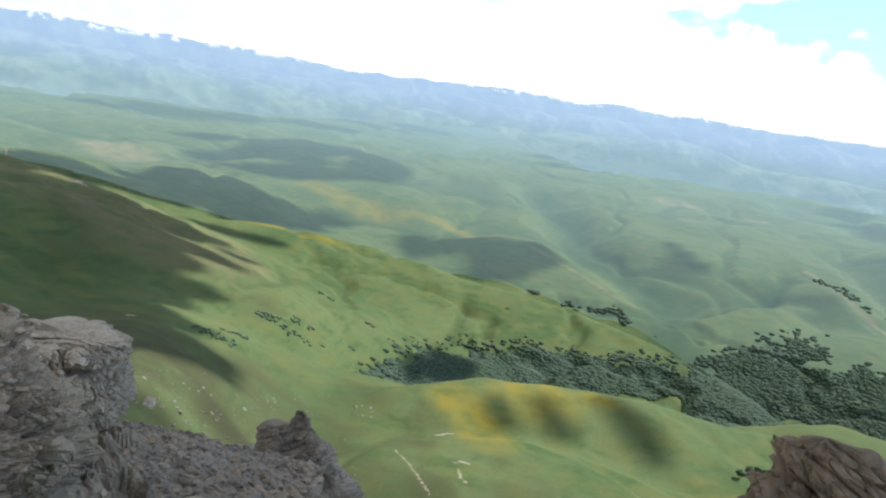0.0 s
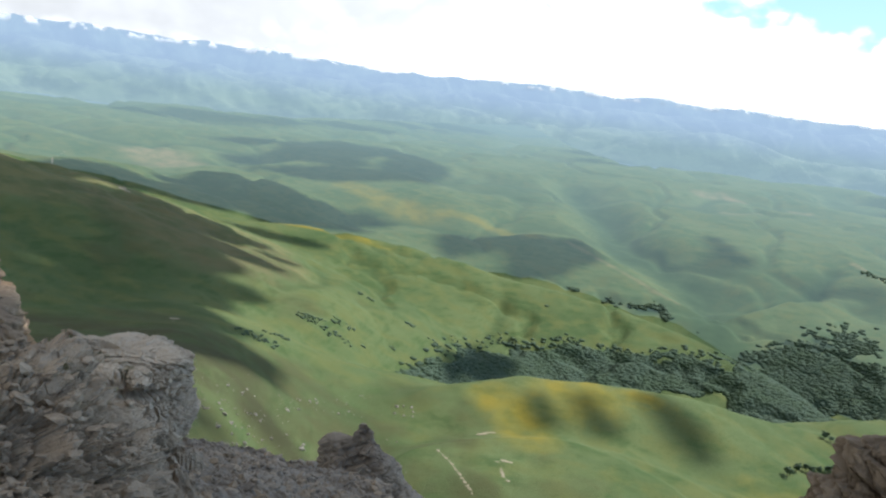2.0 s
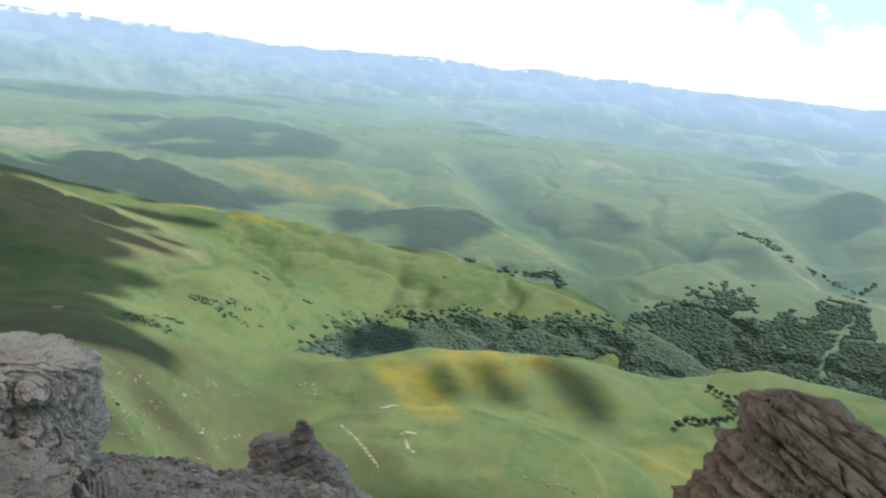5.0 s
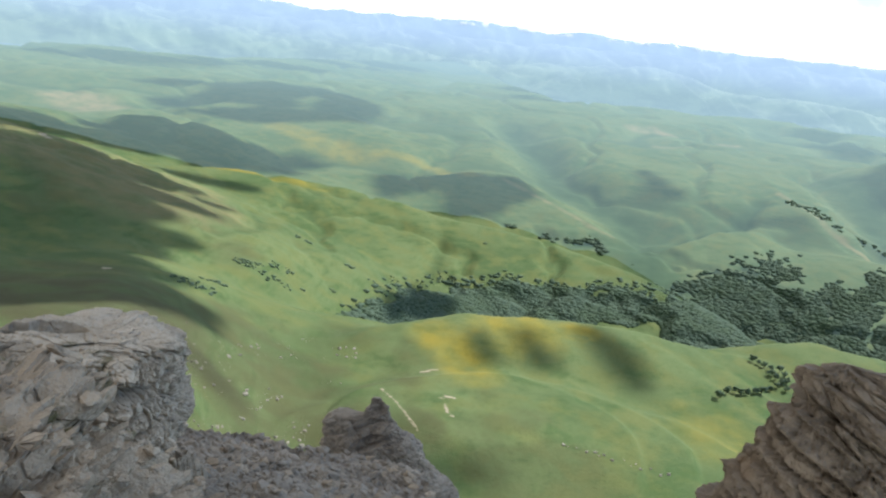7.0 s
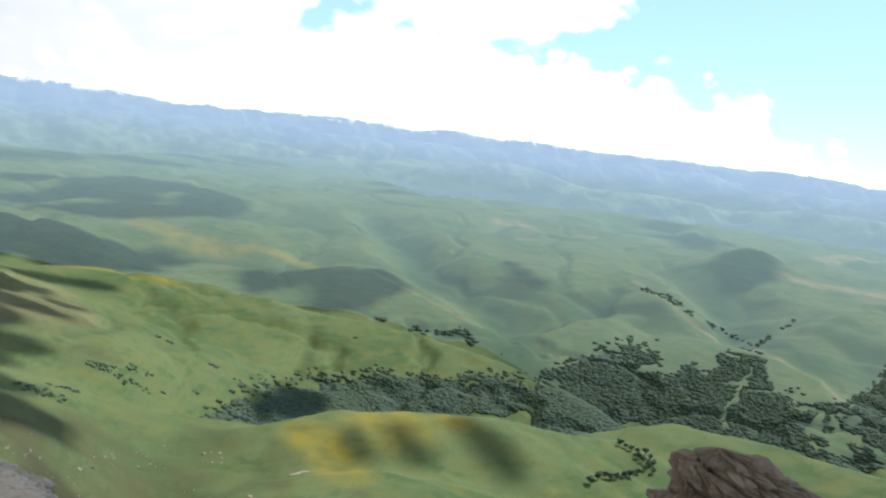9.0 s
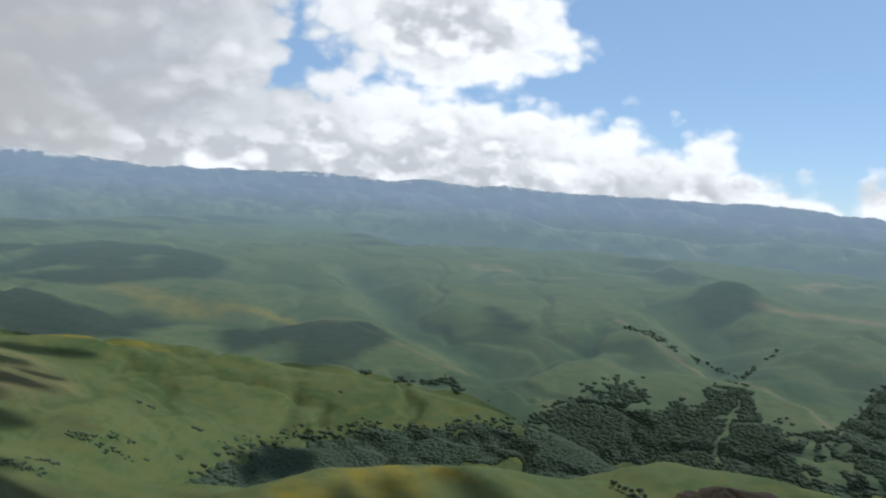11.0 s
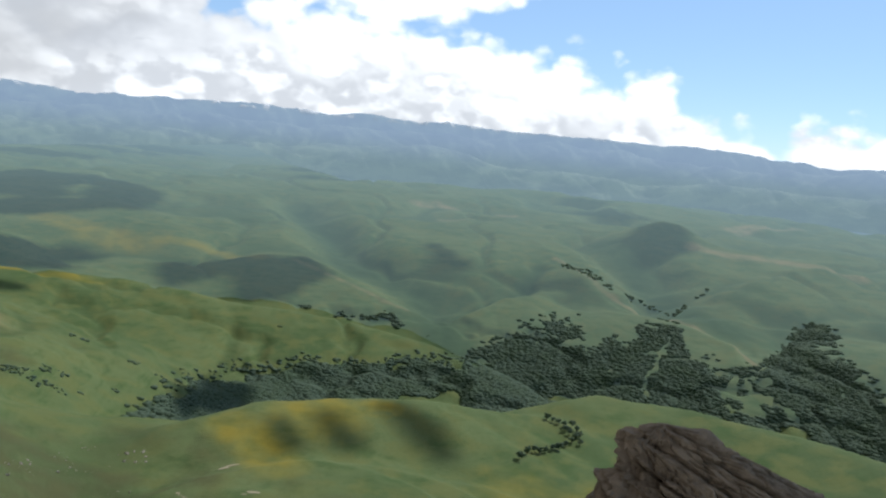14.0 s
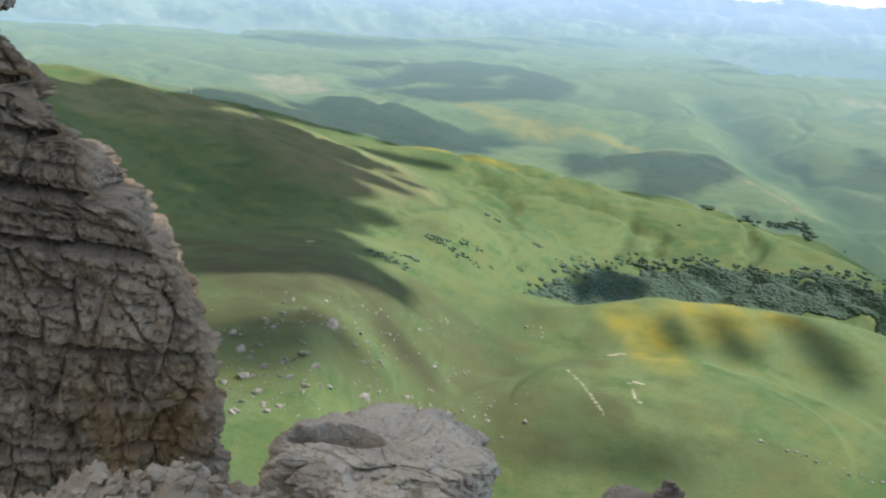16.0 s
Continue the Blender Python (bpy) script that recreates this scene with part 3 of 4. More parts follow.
# ranges along the horizon, one behind the other
ra = np.radians(np.arange(-75, 60, 0.12))
for k, (r0, top, bumps, name, label) in enumerate(((4400, -0.55, 0.8, "backdrop_foothills", "blue-green foothills with painted haze below the mountains"), (4560, 0.55, 0.7, "backdrop_hills", "blue wooded mountains with painted haze"),
                                                   (4720, 1.75, 0.55, "backdrop_range", "blue mountain range with painted haze and patches of snow"))):
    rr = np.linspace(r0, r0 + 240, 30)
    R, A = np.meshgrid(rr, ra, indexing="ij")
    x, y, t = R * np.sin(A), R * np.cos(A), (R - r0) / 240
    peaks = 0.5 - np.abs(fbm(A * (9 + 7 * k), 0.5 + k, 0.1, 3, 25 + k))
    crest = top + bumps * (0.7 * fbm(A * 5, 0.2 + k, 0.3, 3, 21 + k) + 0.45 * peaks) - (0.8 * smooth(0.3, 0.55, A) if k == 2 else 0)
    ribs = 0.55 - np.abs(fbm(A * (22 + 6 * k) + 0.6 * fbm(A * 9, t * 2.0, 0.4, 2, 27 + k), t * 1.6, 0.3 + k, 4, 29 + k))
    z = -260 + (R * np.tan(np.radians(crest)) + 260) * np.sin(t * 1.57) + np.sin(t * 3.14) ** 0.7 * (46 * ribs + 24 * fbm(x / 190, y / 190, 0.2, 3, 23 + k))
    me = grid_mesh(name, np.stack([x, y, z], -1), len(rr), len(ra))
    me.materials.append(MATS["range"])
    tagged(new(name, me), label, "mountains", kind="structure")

# ---- clouds overhead, whose shadows lie on the land ----
m, n = material("cloud_white")
finish(n, n.add("ShaderNodeBsdfPrincipled", Base_Color=rgb(0.85, 0.86, 0.88), Roughness=1.0, Specular_IOR_Level=0.0))
MATS["cloud_white"] = m


def ball(sub):
    bm = bmesh.new()
    bmesh.ops.create_icosphere(bm, subdivisions=sub, radius=1.0)
    v = np.array([p.co[:] for p in bm.verts])
    f = np.array([[q.index for q in p.verts] for p in bm.faces])
    bm.free()
    return v, f


def tri_mesh(name, co, faces, smooth_faces=True):
    me = bpy.data.meshes.new(name)
    me.vertices.add(len(co))
    me.vertices.foreach_set("co", np.asarray(co, np.float32).ravel())
    me.loops.add(faces.size)
    me.loops.foreach_set("vertex_index", faces.ravel().astype(np.int32))
    me.polygons.add(len(faces))
    me.polygons.foreach_set("loop_start", np.arange(0, faces.size, 3, dtype=np.int32))
    me.update(calc_edges=True)
    me.polygons.foreach_set("use_smooth", np.full(len(faces), smooth_faces))
    return me


BALL2, BALL3, BALL1 = ball(2), ball(3), ball(1)


def cloud_over(name, places, height=None):
    """One cloud of several lumps: azimuth and dip of the ground that each lump shades, its half width across and along the view, in metres."""
    ground_at = on_land([p[:2] for p in places])
    co, faces, count = [], [], 0
    mean = ground_at.mean(0)
    h = height or max(900.0, 0.9 * float(np.hypot(mean[0], mean[1])))
    for k, ((azimuth, dip, wide, deep), g) in enumerate(zip(places, ground_at)):
        v, f = BALL3
        v = v * (1 + 0.36 * fbm(v[:, 0:1] * 2.0, v[:, 1:2] * 2.0, v[:, 2:3] * 2.0 + 7 * k, 4, 50 + k, 0.65))
        a = radians(azimuth)
        u = v * (wide, deep, 0.35 * min(wide, deep))
        q = np.stack([u[:, 0] * math.cos(a) + u[:, 1] * math.sin(a), -u[:, 0] * math.sin(a) + u[:, 1] * math.cos(a), u[:, 2]], -1)
        q = q + g + np.array(sun_way) * (h - (g[2] - mean[2])) / sun_way.z
        co.append(q), faces.append(f + count)
        count += len(v)
    me = tri_mesh(name, np.concatenate(co), np.concatenate(faces))
    me.materials.append(MATS["cloud_white"])
    return tagged(new(name, me), "white fair-weather cloud drifting over the pasture", "cloud", "clouds overhead")


cloud_over("cloud", [(-48, -8.6, 120, 120), (-44.5, -10.5, 110, 90), (-40.5, -11.4, 100, 80), (-36.5, -12.4, 75, 50), (-33.0, -11.6, 65, 30), (-44, -8.4, 120, 110), (-40.5, -8.9, 100, 95), (-37.3, -9.5, 90, 90), (-34.3, -10.2, 65, 60), (-37, -11.2, 80, 50), (-31.8, -10.8, 50, 34), (-38, -13.8, 90, 50), (-42, -16.3, 110, 60), (-36, -16.4, 65, 36), (-30.2, -10.5, 50, 16), (-27.6, -10.8, 42, 14), (-31.0, -12.2, 45, 20), (-28.9, -12.2, 30, 12),
                     (-46, -15, 110, 70), (-40, -15.2, 95, 50), (-35.0, -15.0, 55, 30), (-32.2, -14.6, 40, 26),
                     (-44, -17.6, 120, 70), (-38.5, -17.6, 95, 50), (-34, -17.6, 60, 24), (-31.2, -18.4, 42, 14)])
cloud_over("cloud", [(-44, -7, 124, 56), (-40, -7.4, 114, 72), (-36, -8.2, 104, 72), (-33, -7.6, 95, 88), (-30.2, -8.2, 95, 96), (-27.6, -8.8, 86, 72), (-25.6, -9.2, 66, 48), (-23, -8.9, 43, 24), (-27.0, -8.5, 70, 50), (-25.2, -8.8, 60, 45), (-24.6, -9.4, 45, 40)])
cloud_over("cloud", [(-31.8, -4.15, 88, 36), (-29, -4.1, 104, 45), (-26.2, -4.35, 104, 120), (-23.8, -3.9, 120, 78), (-21.4, -4.2, 96, 84), (-19.9, -4.8, 72, 78), (-30.2, -5.6, 96, 66), (-27.5, -6, 96, 60), (-24.5, -5.75, 120, 60), (-21.6, -5.5, 104, 54), (-20.3, -5.3, 80, 70), (-25.6, -5.1, 70, 60)])
cloud_over("cloud", [(-16.3, -9.4, 44, 60), (-14.7, -9.3, 50, 50), (-13.3, -9.0, 32, 30)])
cloud_over("cloud", [(-11.4, -9.2, 40, 80), (-10.3, -10.2, 51, 55), (-8.7, -9.2, 42, 70), (-10.9, -10.9, 36, 30), (-7.3, -9.5, 29, 30)])
cloud_over("cloud", [(0.9, -6.9, 19, 30), (1.7, -7.5, 26, 35), (2.7, -8, 29, 22)])
cloud_over("cloud", [(16.6, -4, 64, 36), (16.1, -4.9, 68, 54), (17, -5.3, 56, 54), (16.2, -6.2, 31, 35)])
cloud_over("cloud", [(11, -3, 72, 54), (12.4, -3.3, 88, 66), (13.9, -3.6, 64, 42)])
cloud_over("cloud", [(-9.4, -19.6, 5, 13), (-8.8, -20.3, 7, 16), (-8.0, -21.1, 7, 14)])
cloud_over("cloud", [(-6.1, -19.2, 6, 14), (-5.1, -20.0, 8, 18), (-4.1, -20.6, 8, 14), (-3.2, -21.0, 5, 8)])
cloud_over("cloud", [(-1.7, -18.2, 9, 10), (-0.5, -18.6, 9, 16), (0.5, -19.2, 10, 20), (1.5, -19.9, 10, 20), (2.5, -20.6, 9, 17), (3.4, -21.2, 6, 11)])
cloud_over("cloud", [(-15.6, -18.2, 22, 50), (-13.6, -18.0, 24, 60), (-12.0, -18.2, 16, 40)])
cloud_over("cloud", [(-38.5, -3, 136, 54), (-35.4, -2.85, 152, 60), (-32, -2.8, 152, 60), (-29, -2.75, 96, 42), (-25, -2.5, 184, 48), (-21, -2, 192, 48), (-18, -1.75, 152, 66)])
cloud_over("cloud", [(-10.1, -1.7, 104, 60), (-8, -2.3, 104, 72), (-6.6, -2.75, 96, 66), (-4.9, -2.3, 88, 48)])
cloud_over("cloud", [(2.2, -2.1, 120, 60), (4.4, -2, 152, 66), (7.2, -1.85, 152, 60), (10, -1.7, 152, 54)])
cloud_over("cloud", [(15.5, -1.6, 128, 60), (20, -1.8, 208, 78), (25, -1.9, 208, 78)])
cloud_over("cloud", [(-41.5, -23.4, 30, 26), (-38.6, -22.4, 24, 18), (-36.4, -23.8, 22, 16), (-33.6, -22.9, 18, 12), (-31.6, -24.4, 17, 10), (-39.5, -25.5, 20, 12), (-28.5, -23.4, 16, 8)], 1900.0)
cloud_over("cloud", [(-14.5, -29.4, 22, 10), (-10.5, -29.6, 20, 12), (-6.8, -28.6, 14, 10)], 1700.0)

v, f = BALL3
lump = v * (75, 60, 22) * (1 + 0.25 * fbm(v[:, 0:1] * 1.6, v[:, 1:2] * 1.6, v[:, 2:3] * 1.6, 4, 90, 0.6))
me = tri_mesh("cloud", lump + np.array((-28.0, 14.0, -8.0)) + np.array(sun_way) * 1100.0, f)
me.materials.append(MATS["cloud_white"])
tagged(new("cloud", me), "white cloud above the cliff edge", "cloud", "clouds overhead")

# ---- woods and bushes ----
m, n = material("leaves")
p = n.add("ShaderNodeNewGeometry", 0)
one = n.add("ShaderNodeNewGeometry", "Random Per Island")
c = n.mix(one, rgb(0.088, 0.132, 0.094), rgb(0.102, 0.148, 0.1))
c = n.mix(n.math("MULTIPLY", n.ramp(n.noise(p, 0.9, 4.0, 0.7), 0.4, 0.7), 0.5), c, rgb(0.07, 0.108, 0.05))
c = n.mix(n.math("MULTIPLY", n.ramp(n.noise(p, 0.025, 3.0, 0.6), 0.42, 0.66), 0.5), c, rgb(0.07, 0.112, 0.053))
body = n.add("ShaderNodeBsdfPrincipled", Base_Color=c, Roughness=0.8, Specular_IOR_Level=0.2, Normal=n.add("ShaderNodeBump", Strength=0.3, Distance=0.4, Height=n.noise(p, 1.6, 3.0, 0.7)))
finish(n, n.add("ShaderNodeMixShader", Fac=0.4, i1=body, i2=n.add("ShaderNodeBsdfTranslucent", Color=rgb(0.12, 0.175, 0.11))))
MATS["leaves"] = m
m, n = material("bark")
p = n.add("ShaderNodeNewGeometry", 0)
finish(n, n.add("ShaderNodeBsdfPrincipled", Base_Color=n.mix(n.noise(p, 3.0), rgb(0.06, 0.045, 0.03), rgb(0.15, 0.12, 0.09)), Roughness=0.9))
MATS["bark"] = m
rng = np.random.default_rng(4)


def lumps(places, radii, heights, kind=BALL1, rough=0.35):
    """Leafy lumps in one mesh: each an uneven crown that stands on its place."""
    v, f = kind
    n = len(places)
    co = np.repeat(v[None], n, 0)
    off = rng.random((n, 1)) * 90
    co = co * (1 + rough * fbm(co[..., 0] * 1.3 + off, co[..., 1] * 1.3, co[..., 2] * 1.3 + off * 0.7, 2, 8))[..., None]
    turn = rng.random(n) * 6.28
    c, s = np.cos(turn)[:, None], np.sin(turn)[:, None]
    x, y = co[..., 0] * c - co[..., 1] * s, co[..., 0] * s + co[..., 1] * c
    co = np.stack([x * radii[:, None], y * radii[:, None], (co[..., 2] * 0.45 + 0.16) * heights[:, None]], -1) + places[:, None]
    return co.reshape(-1, 3), (f[None] + (np.arange(n) * len(v))[:, None, None]).reshape(-1, 3)


def wood(name, label, count, az_range, r_range, inside, height=(3.8, 7.2), density_seed=1):
    a = rng.uniform(*az_range, count)
    r = np.sqrt(rng.uniform(r_range[0] ** 2, r_range[1] ** 2, count))
    x, y = r * np.sin(np.radians(a)), r * np.cos(np.radians(a))
    z = land(x, y)
    dip = np.degrees(np.arctan2(z, r))
    keep = inside(a, r, dip, x, y) > rng.random(count)
    x, y, z = x[keep], y[keep], z[keep]
    h = rng.uniform(*height, len(x))
    co, f = lumps(np.stack([x, y, z - 0.4], -1), h * rng.uniform(0.8, 1.15, len(h)), h)
    me = tri_mesh(name, co, f)
    me.materials.append(MATS["leaves"])
    return tagged(new(name, me), label, "wood", kind="stuff")


def ragged(x, y, size, seed):
    return fbm(x / size, y / size, 0.3, 3, seed)


def in_valley_wood(a, r, dip, x, y):
    edge = np.interp(a, [-21.5, -18.5, -17.6, -14.7, -11.4, -7.4, -3.3, 0.6, 3.8, 5.5], [-20.4, -18.4, -17.5, -16.9, -16.5, -15.7, -15.5, -14.75, -14.9, -15.6])
    t = smooth(0.05, 0.3, edge - dip + 0.4 * ragged(x, y, 40, 61) - 0.12)
    t = np.maximum(t, 0.07 * smooth(-0.9, -0.1, edge - dip))
    thin = np.interp(a, [-18.5, -13.5], [0.25, 1.0]) * smooth(-0.55, -0.2, ragged(x, y, 55, 62))
    return t * thin * (r > np.interp(a, [-22, -17, -10, 10], [700, 760, 800, 830]))


def in_east_wood(a, r, dip, x, y):
    edge = np.interp(a, [4.0, 4.7, 7.2, 7.5, 9.0, 11.7, 12.4, 13.4, 14.1, 14.8, 15.3, 15.9, 17.2, 18.7, 19.0, 20.1, 23.9, 25.0, 25.8, 26.9, 28.0, 29.0, 33],
                     [-14.6, -13.6, -12.6, -11.9, -11.3, -11.2, -13.0, -12.7, -11.4, -12.4, -12.5, -11.0, -10.5, -10.7, -12.1, -12.6, -12.5, -11.4, -9.6, -8.5, -9.2, -11.1, -13.5])
    t = smooth(0.02, 0.2, edge - dip + 0.5 * ragged(x, y, 34, 63) - 0.1)
    t = np.maximum(t, 0.05 * smooth(-0.7, -0.1, edge - dip))
    strip = np.abs(a - (17.75 + (dip + 12.3) * 0.26) + 0.6 * ragged(x, y, 35, 68)) < 0.28
    gap = (np.abs(a - 9.0) < 1.6) & (dip > -12.45) & (dip < -11.95)
    return t * smooth(-0.6, -0.3, ragged(x, y, 50, 64)) * ~(strip & (dip < -11.2)) * (~gap + 0.25) * (r > 900)


def in_stream_wood(a, r, dip, x, y):
    one = np.interp(a, [-8.2, -5.8, -3.4, -1.9, -0.9, 0.8, 1.6], [-11.95, -12.1, -12.2, -11.9, -12.7, -13.2, -13.9])
    two = np.interp(a, [10.2, 11.9, 13.7, 14.8, 15.8, 17.9, 18.8, 19.9], [-7.25, -7.6, -8.5, -8.95, -9.3, -10.0, -9.0, -7.95])
    m1 = smooth(0.42, 0.1, np.abs(dip - one)) * (a > -8.2) * (a < 1.8)
    m2 = smooth(0.3, 0.05, np.abs(dip - two)) * (a > 10.2) * (a < 20) * smooth(-0.3, 0.2, ragged(x, y, 60, 66)) * 0.3
    return np.maximum(m1 * smooth(-0.3, 0.35, ragged(x, y, 40, 65)), m2) * (r > 1250)


wood("valley_wood", "dense dark green broadleaf wood along the valley floor", 90000, (-22, 8), (700, 1350), in_valley_wood, (3.0, 5.2))
wood("hillside_wood", "dark green wood on the lower hill slopes", 105000, (4, 33), (900, 1900), in_east_wood, (3.2, 5.8))
wood("stream_wood", "scattered trees along a stream bed", 60000, (-9, 21), (1250, 2300), in_stream_wood, (3, 5.5))

# ---- rocks ----


def split_mesh(name, co, faces, key, parent, mat, label="", smooth_faces=True):
    """One mesh a bed: the faces are shared out by their key."""
    for k in np.unique(key):
        f = faces[key == k]
        used, back = np.unique(f, return_inverse=True)
        me = tri_mesh(name, co[used], back.reshape(f.shape), smooth_faces)
        me.materials.append(MATS[mat])
        ob = new(name, me)
        ob.parent = parent
        if label:
            ob["label"] = label


def rock_body(name, label, centre, size, mat, sub=6, turn=0.0, dip=(0.0, 0.0), bed=0.25, step=0.1, block=0.5, rough=0.1, square=3.0, shape=None, seed=1, part_name="rock_bed", warp=0.12, flat=True):
    """A layered, fractured rock: a squarish body with beds that stand out or back, blocks along the joints and fine roughness. dip: slope of the beds in x and y."""
    v, f = ball(sub)
    n = np.sum(np.abs(v) ** square, 1, keepdims=True) ** (-1 / square)
    p = v * n * np.array(size)
    scale = float(min(size))
    p = p + np.stack([warp * scale * fbm(p[:, 0] / scale * 0.8 + k * 9, p[:, 1] / scale * 0.8, p[:, 2] / scale * 0.8, 3, seed + k) for k in range(3)], -1) * (1, 1, 0.6)
    way = v * (1, 1, 0.35)
    way /= np.linalg.norm(way, axis=1, keepdims=True)
    w = p[:, 2] - dip[0] * p[:, 0] - dip[1] * p[:, 1] + 0.12 * bed * fbm(p[:, 0] / bed / 3, p[:, 1] / bed / 3, 0.2, 3, seed + 9)
    layer = np.floor(w / bed)
    inside = w / bed - layer
    out = (lattice(layer, layer * 0, layer * 0, seed + 3) - 0.5) * 2 * step
    half = np.floor(w / bed * 3.1 + 0.37)
    out = out + (lattice(half, half * 0, half * 0 + 5, seed + 4) - 0.5) * 0.8 * step
    out = out - step * 0.9 * smooth(0.14, 0.0, np.minimum(inside, 1 - inside))
    d1, d2, who = cells(p[:, 0] / block, p[:, 1] / block, w / block * 1.5, seed, 1.0)
    out = out + (who - 0.5) * step * 1.5 - step * 0.8 * smooth(0.12, 0.0, d2 - d1)
    d1, d2, who = cells(p[:, 0] / block * 3.3, p[:, 1] / block * 3.3, w / block * 5.5, seed + 7, 1.2)
    out = out + (who - 0.5) * step * 0.5 - step * 0.3 * smooth(0.15, 0.0, d2 - d1)
    out = out + rough * fbm(p[:, 0] / block, p[:, 1] / block, p[:, 2] / block, 5, seed + 12, 0.6)
    p = p + way * out[:, None]
    if shape:
        p = shape(p, v)
    m = pose(*centre, 0, 0, turn)
    p = p @ np.array(m.to_3x3()).T + np.array(centre)
    low = p[:, 2].min()
    root = tagged(new(name), label, "rock")
    root.location = (centre[0], centre[1], low)
    p = p - np.array(root.location)
    thick = np.floor(w / (bed * 2))
    key = np.round(np.median(thick[f], 1)).astype(int)
    split_mesh(part_name, p, f, key, root, mat, smooth_faces=not flat)
    return root


# ledge on which the walk takes place
gx = np.concatenate([np.arange(-6.4, -5.0, 0.08), np.arange(-5.0, 0.6, 0.02), np.arange(0.6, 5.6, 0.08)])
gy = np.concatenate([np.arange(-5.0, 0.4, 0.08), np.arange(0.4, 7.8, 0.02), np.arange(7.8, 10.2, 0.08)])
X, Y = np.meshgrid(gx, gy)
wob = 0.25 * fbm(X / 0.9, Y / 0.9, 0.4, 4, 101)
scree = -1.42 - 0.375 * Y + 0.05 * fbm(X / 0.5, Y / 0.5, 0.1, 3, 102)
crag = np.full(X.shape, -9.0)
for cx, cy, cz, rad, steep in ((-2.0, 1.8, -1.7, 0.7, 1.0), (-3.4, 2.6, -1.9, 0.9, 1.0), (-3.6, 3.8, -2.6, 0.8, 0.9), (-3.9, 1.2, -1.4, 1.0, 0.9), (-3.5, -0.6, -0.9, 1.2, 0.6)):
    d = np.hypot(X - cx + wob, Y - cy + 0.6 * wob)
    crag = np.maximum(crag, cz - 0.1 * d - steep * np.maximum(d - rad, 0))
rocky = smooth(-0.12, 0.1, crag - scree)
slant = 0.35 * X - 0.2 * Y
d1, d2, who = cells(X / 0.4 + wob, Y / 0.3, slant, 103, 1.8)
e1, e2, who2 = cells(X / 0.14 + 0.4 * wob, Y / 0.1, 0.6, 104, 1.8)
k1, k2, who3 = cells(X / 0.06, Y / 0.06, 0.5, 105, 1.8)
Z = np.maximum(crag, scree)
shelf = np.floor((Z + 0.08 * wob) / 0.11 + who) * 0.11
Z = Z + rocky * (0.3 * (shelf - Z) + 0.12 * (who - 0.5) - 0.05 * smooth(0.1, 0, d2 - d1) + 0.06 * (who2 - 0.5) - 0.02 * smooth(0.12, 0, e2 - e1) + 0.03 * (who3 - 0.5) + 0.02 * fbm(X / 0.1, Y / 0.1, 0.3, 4, 106))
Z = Z + (1 - rocky) * (0.035 * (who3 - 0.5) + 0.03 * (who2 - 0.5) * (who2 > 0.6))
edge = np.interp(X, [-6, -4.4, -3.2, -1.7, -0.9, 0.0, 2.0, 5], [4.4, 5.2, 6.9, 7.2, 5.6, 4.4, 3.4, 2.4]) + 0.3 * fbm(X / 0.7, 0.3, 0.2, 4, 107)
side = -4.75 + 0.3 * fbm(Y / 0.7, 0.8, 0.2, 4, 108)
over = np.maximum.reduce([Y - edge, side - X, X - 5.2, np.zeros_like(X)])
Z = Z - 7.0 * over - 0.5 * smooth(0, 0.3, over) + 0.5 * (who - 0.5) * smooth(0, 0.3, over)
me = grid_mesh("rock_ledge", np.stack([X, Y, Z], -1), len(gy), len(gx))
me.materials.append(MATS["scree_stone"]), me.materials.append(MATS["grey_limestone"])
mid = (rocky[:-1, :-1] > 0.5) | (over[:-1, :-1] > 0.02)
me.polygons.foreach_set("material_index", mid.ravel().astype(np.int32))
me.polygons.foreach_set("use_smooth", np.zeros(len(me.polygons), bool))
tagged(new("rock_ledge", me), "grey limestone ledge strewn with scree at the cliff edge", "ledge", kind="structure")


def ledge_height(x, y):
    return float(Z[np.searchsorted(gy, y), np.searchsorted(gx, x)])


def craggy(size, depth, seed, knobs=0.05):
    """A shaper that breaks a rock's face into tilted, flaky blocks at three sizes, with open joints between them."""
    def shape(p, v):
        x, y, z = p[:, 0], p[:, 1], p[:, 2]
        bend = 0.35 * size * fbm(x / size / 1.6, y / size / 1.6, z / size / 1.6, 3, seed)
        w = z + 0.3 * x - 0.24 * y + bend
        lift = knobs * fbm(x * 2.4, y * 2.4, z * 2.4, 3, seed + 2)
        for k, (scale, amount, gap) in enumerate(((1.0, 1.0, 0.16), (0.43, 0.5, 0.14), (0.17, 0.24, 0.12))):
            q = size * scale
            d1, d2, who = cells((x + bend) / q, (y - bend) / q, w / (0.68 * q), seed + 5 * k, 1.15)
            lift = lift + depth * amount * ((who - 0.5) * 1.5 - 0.75 * smooth(gap, 0.0, d2 - d1))
        way = v * (1, 1, 0.75)
        return p + way * lift[:, None]
    return shape


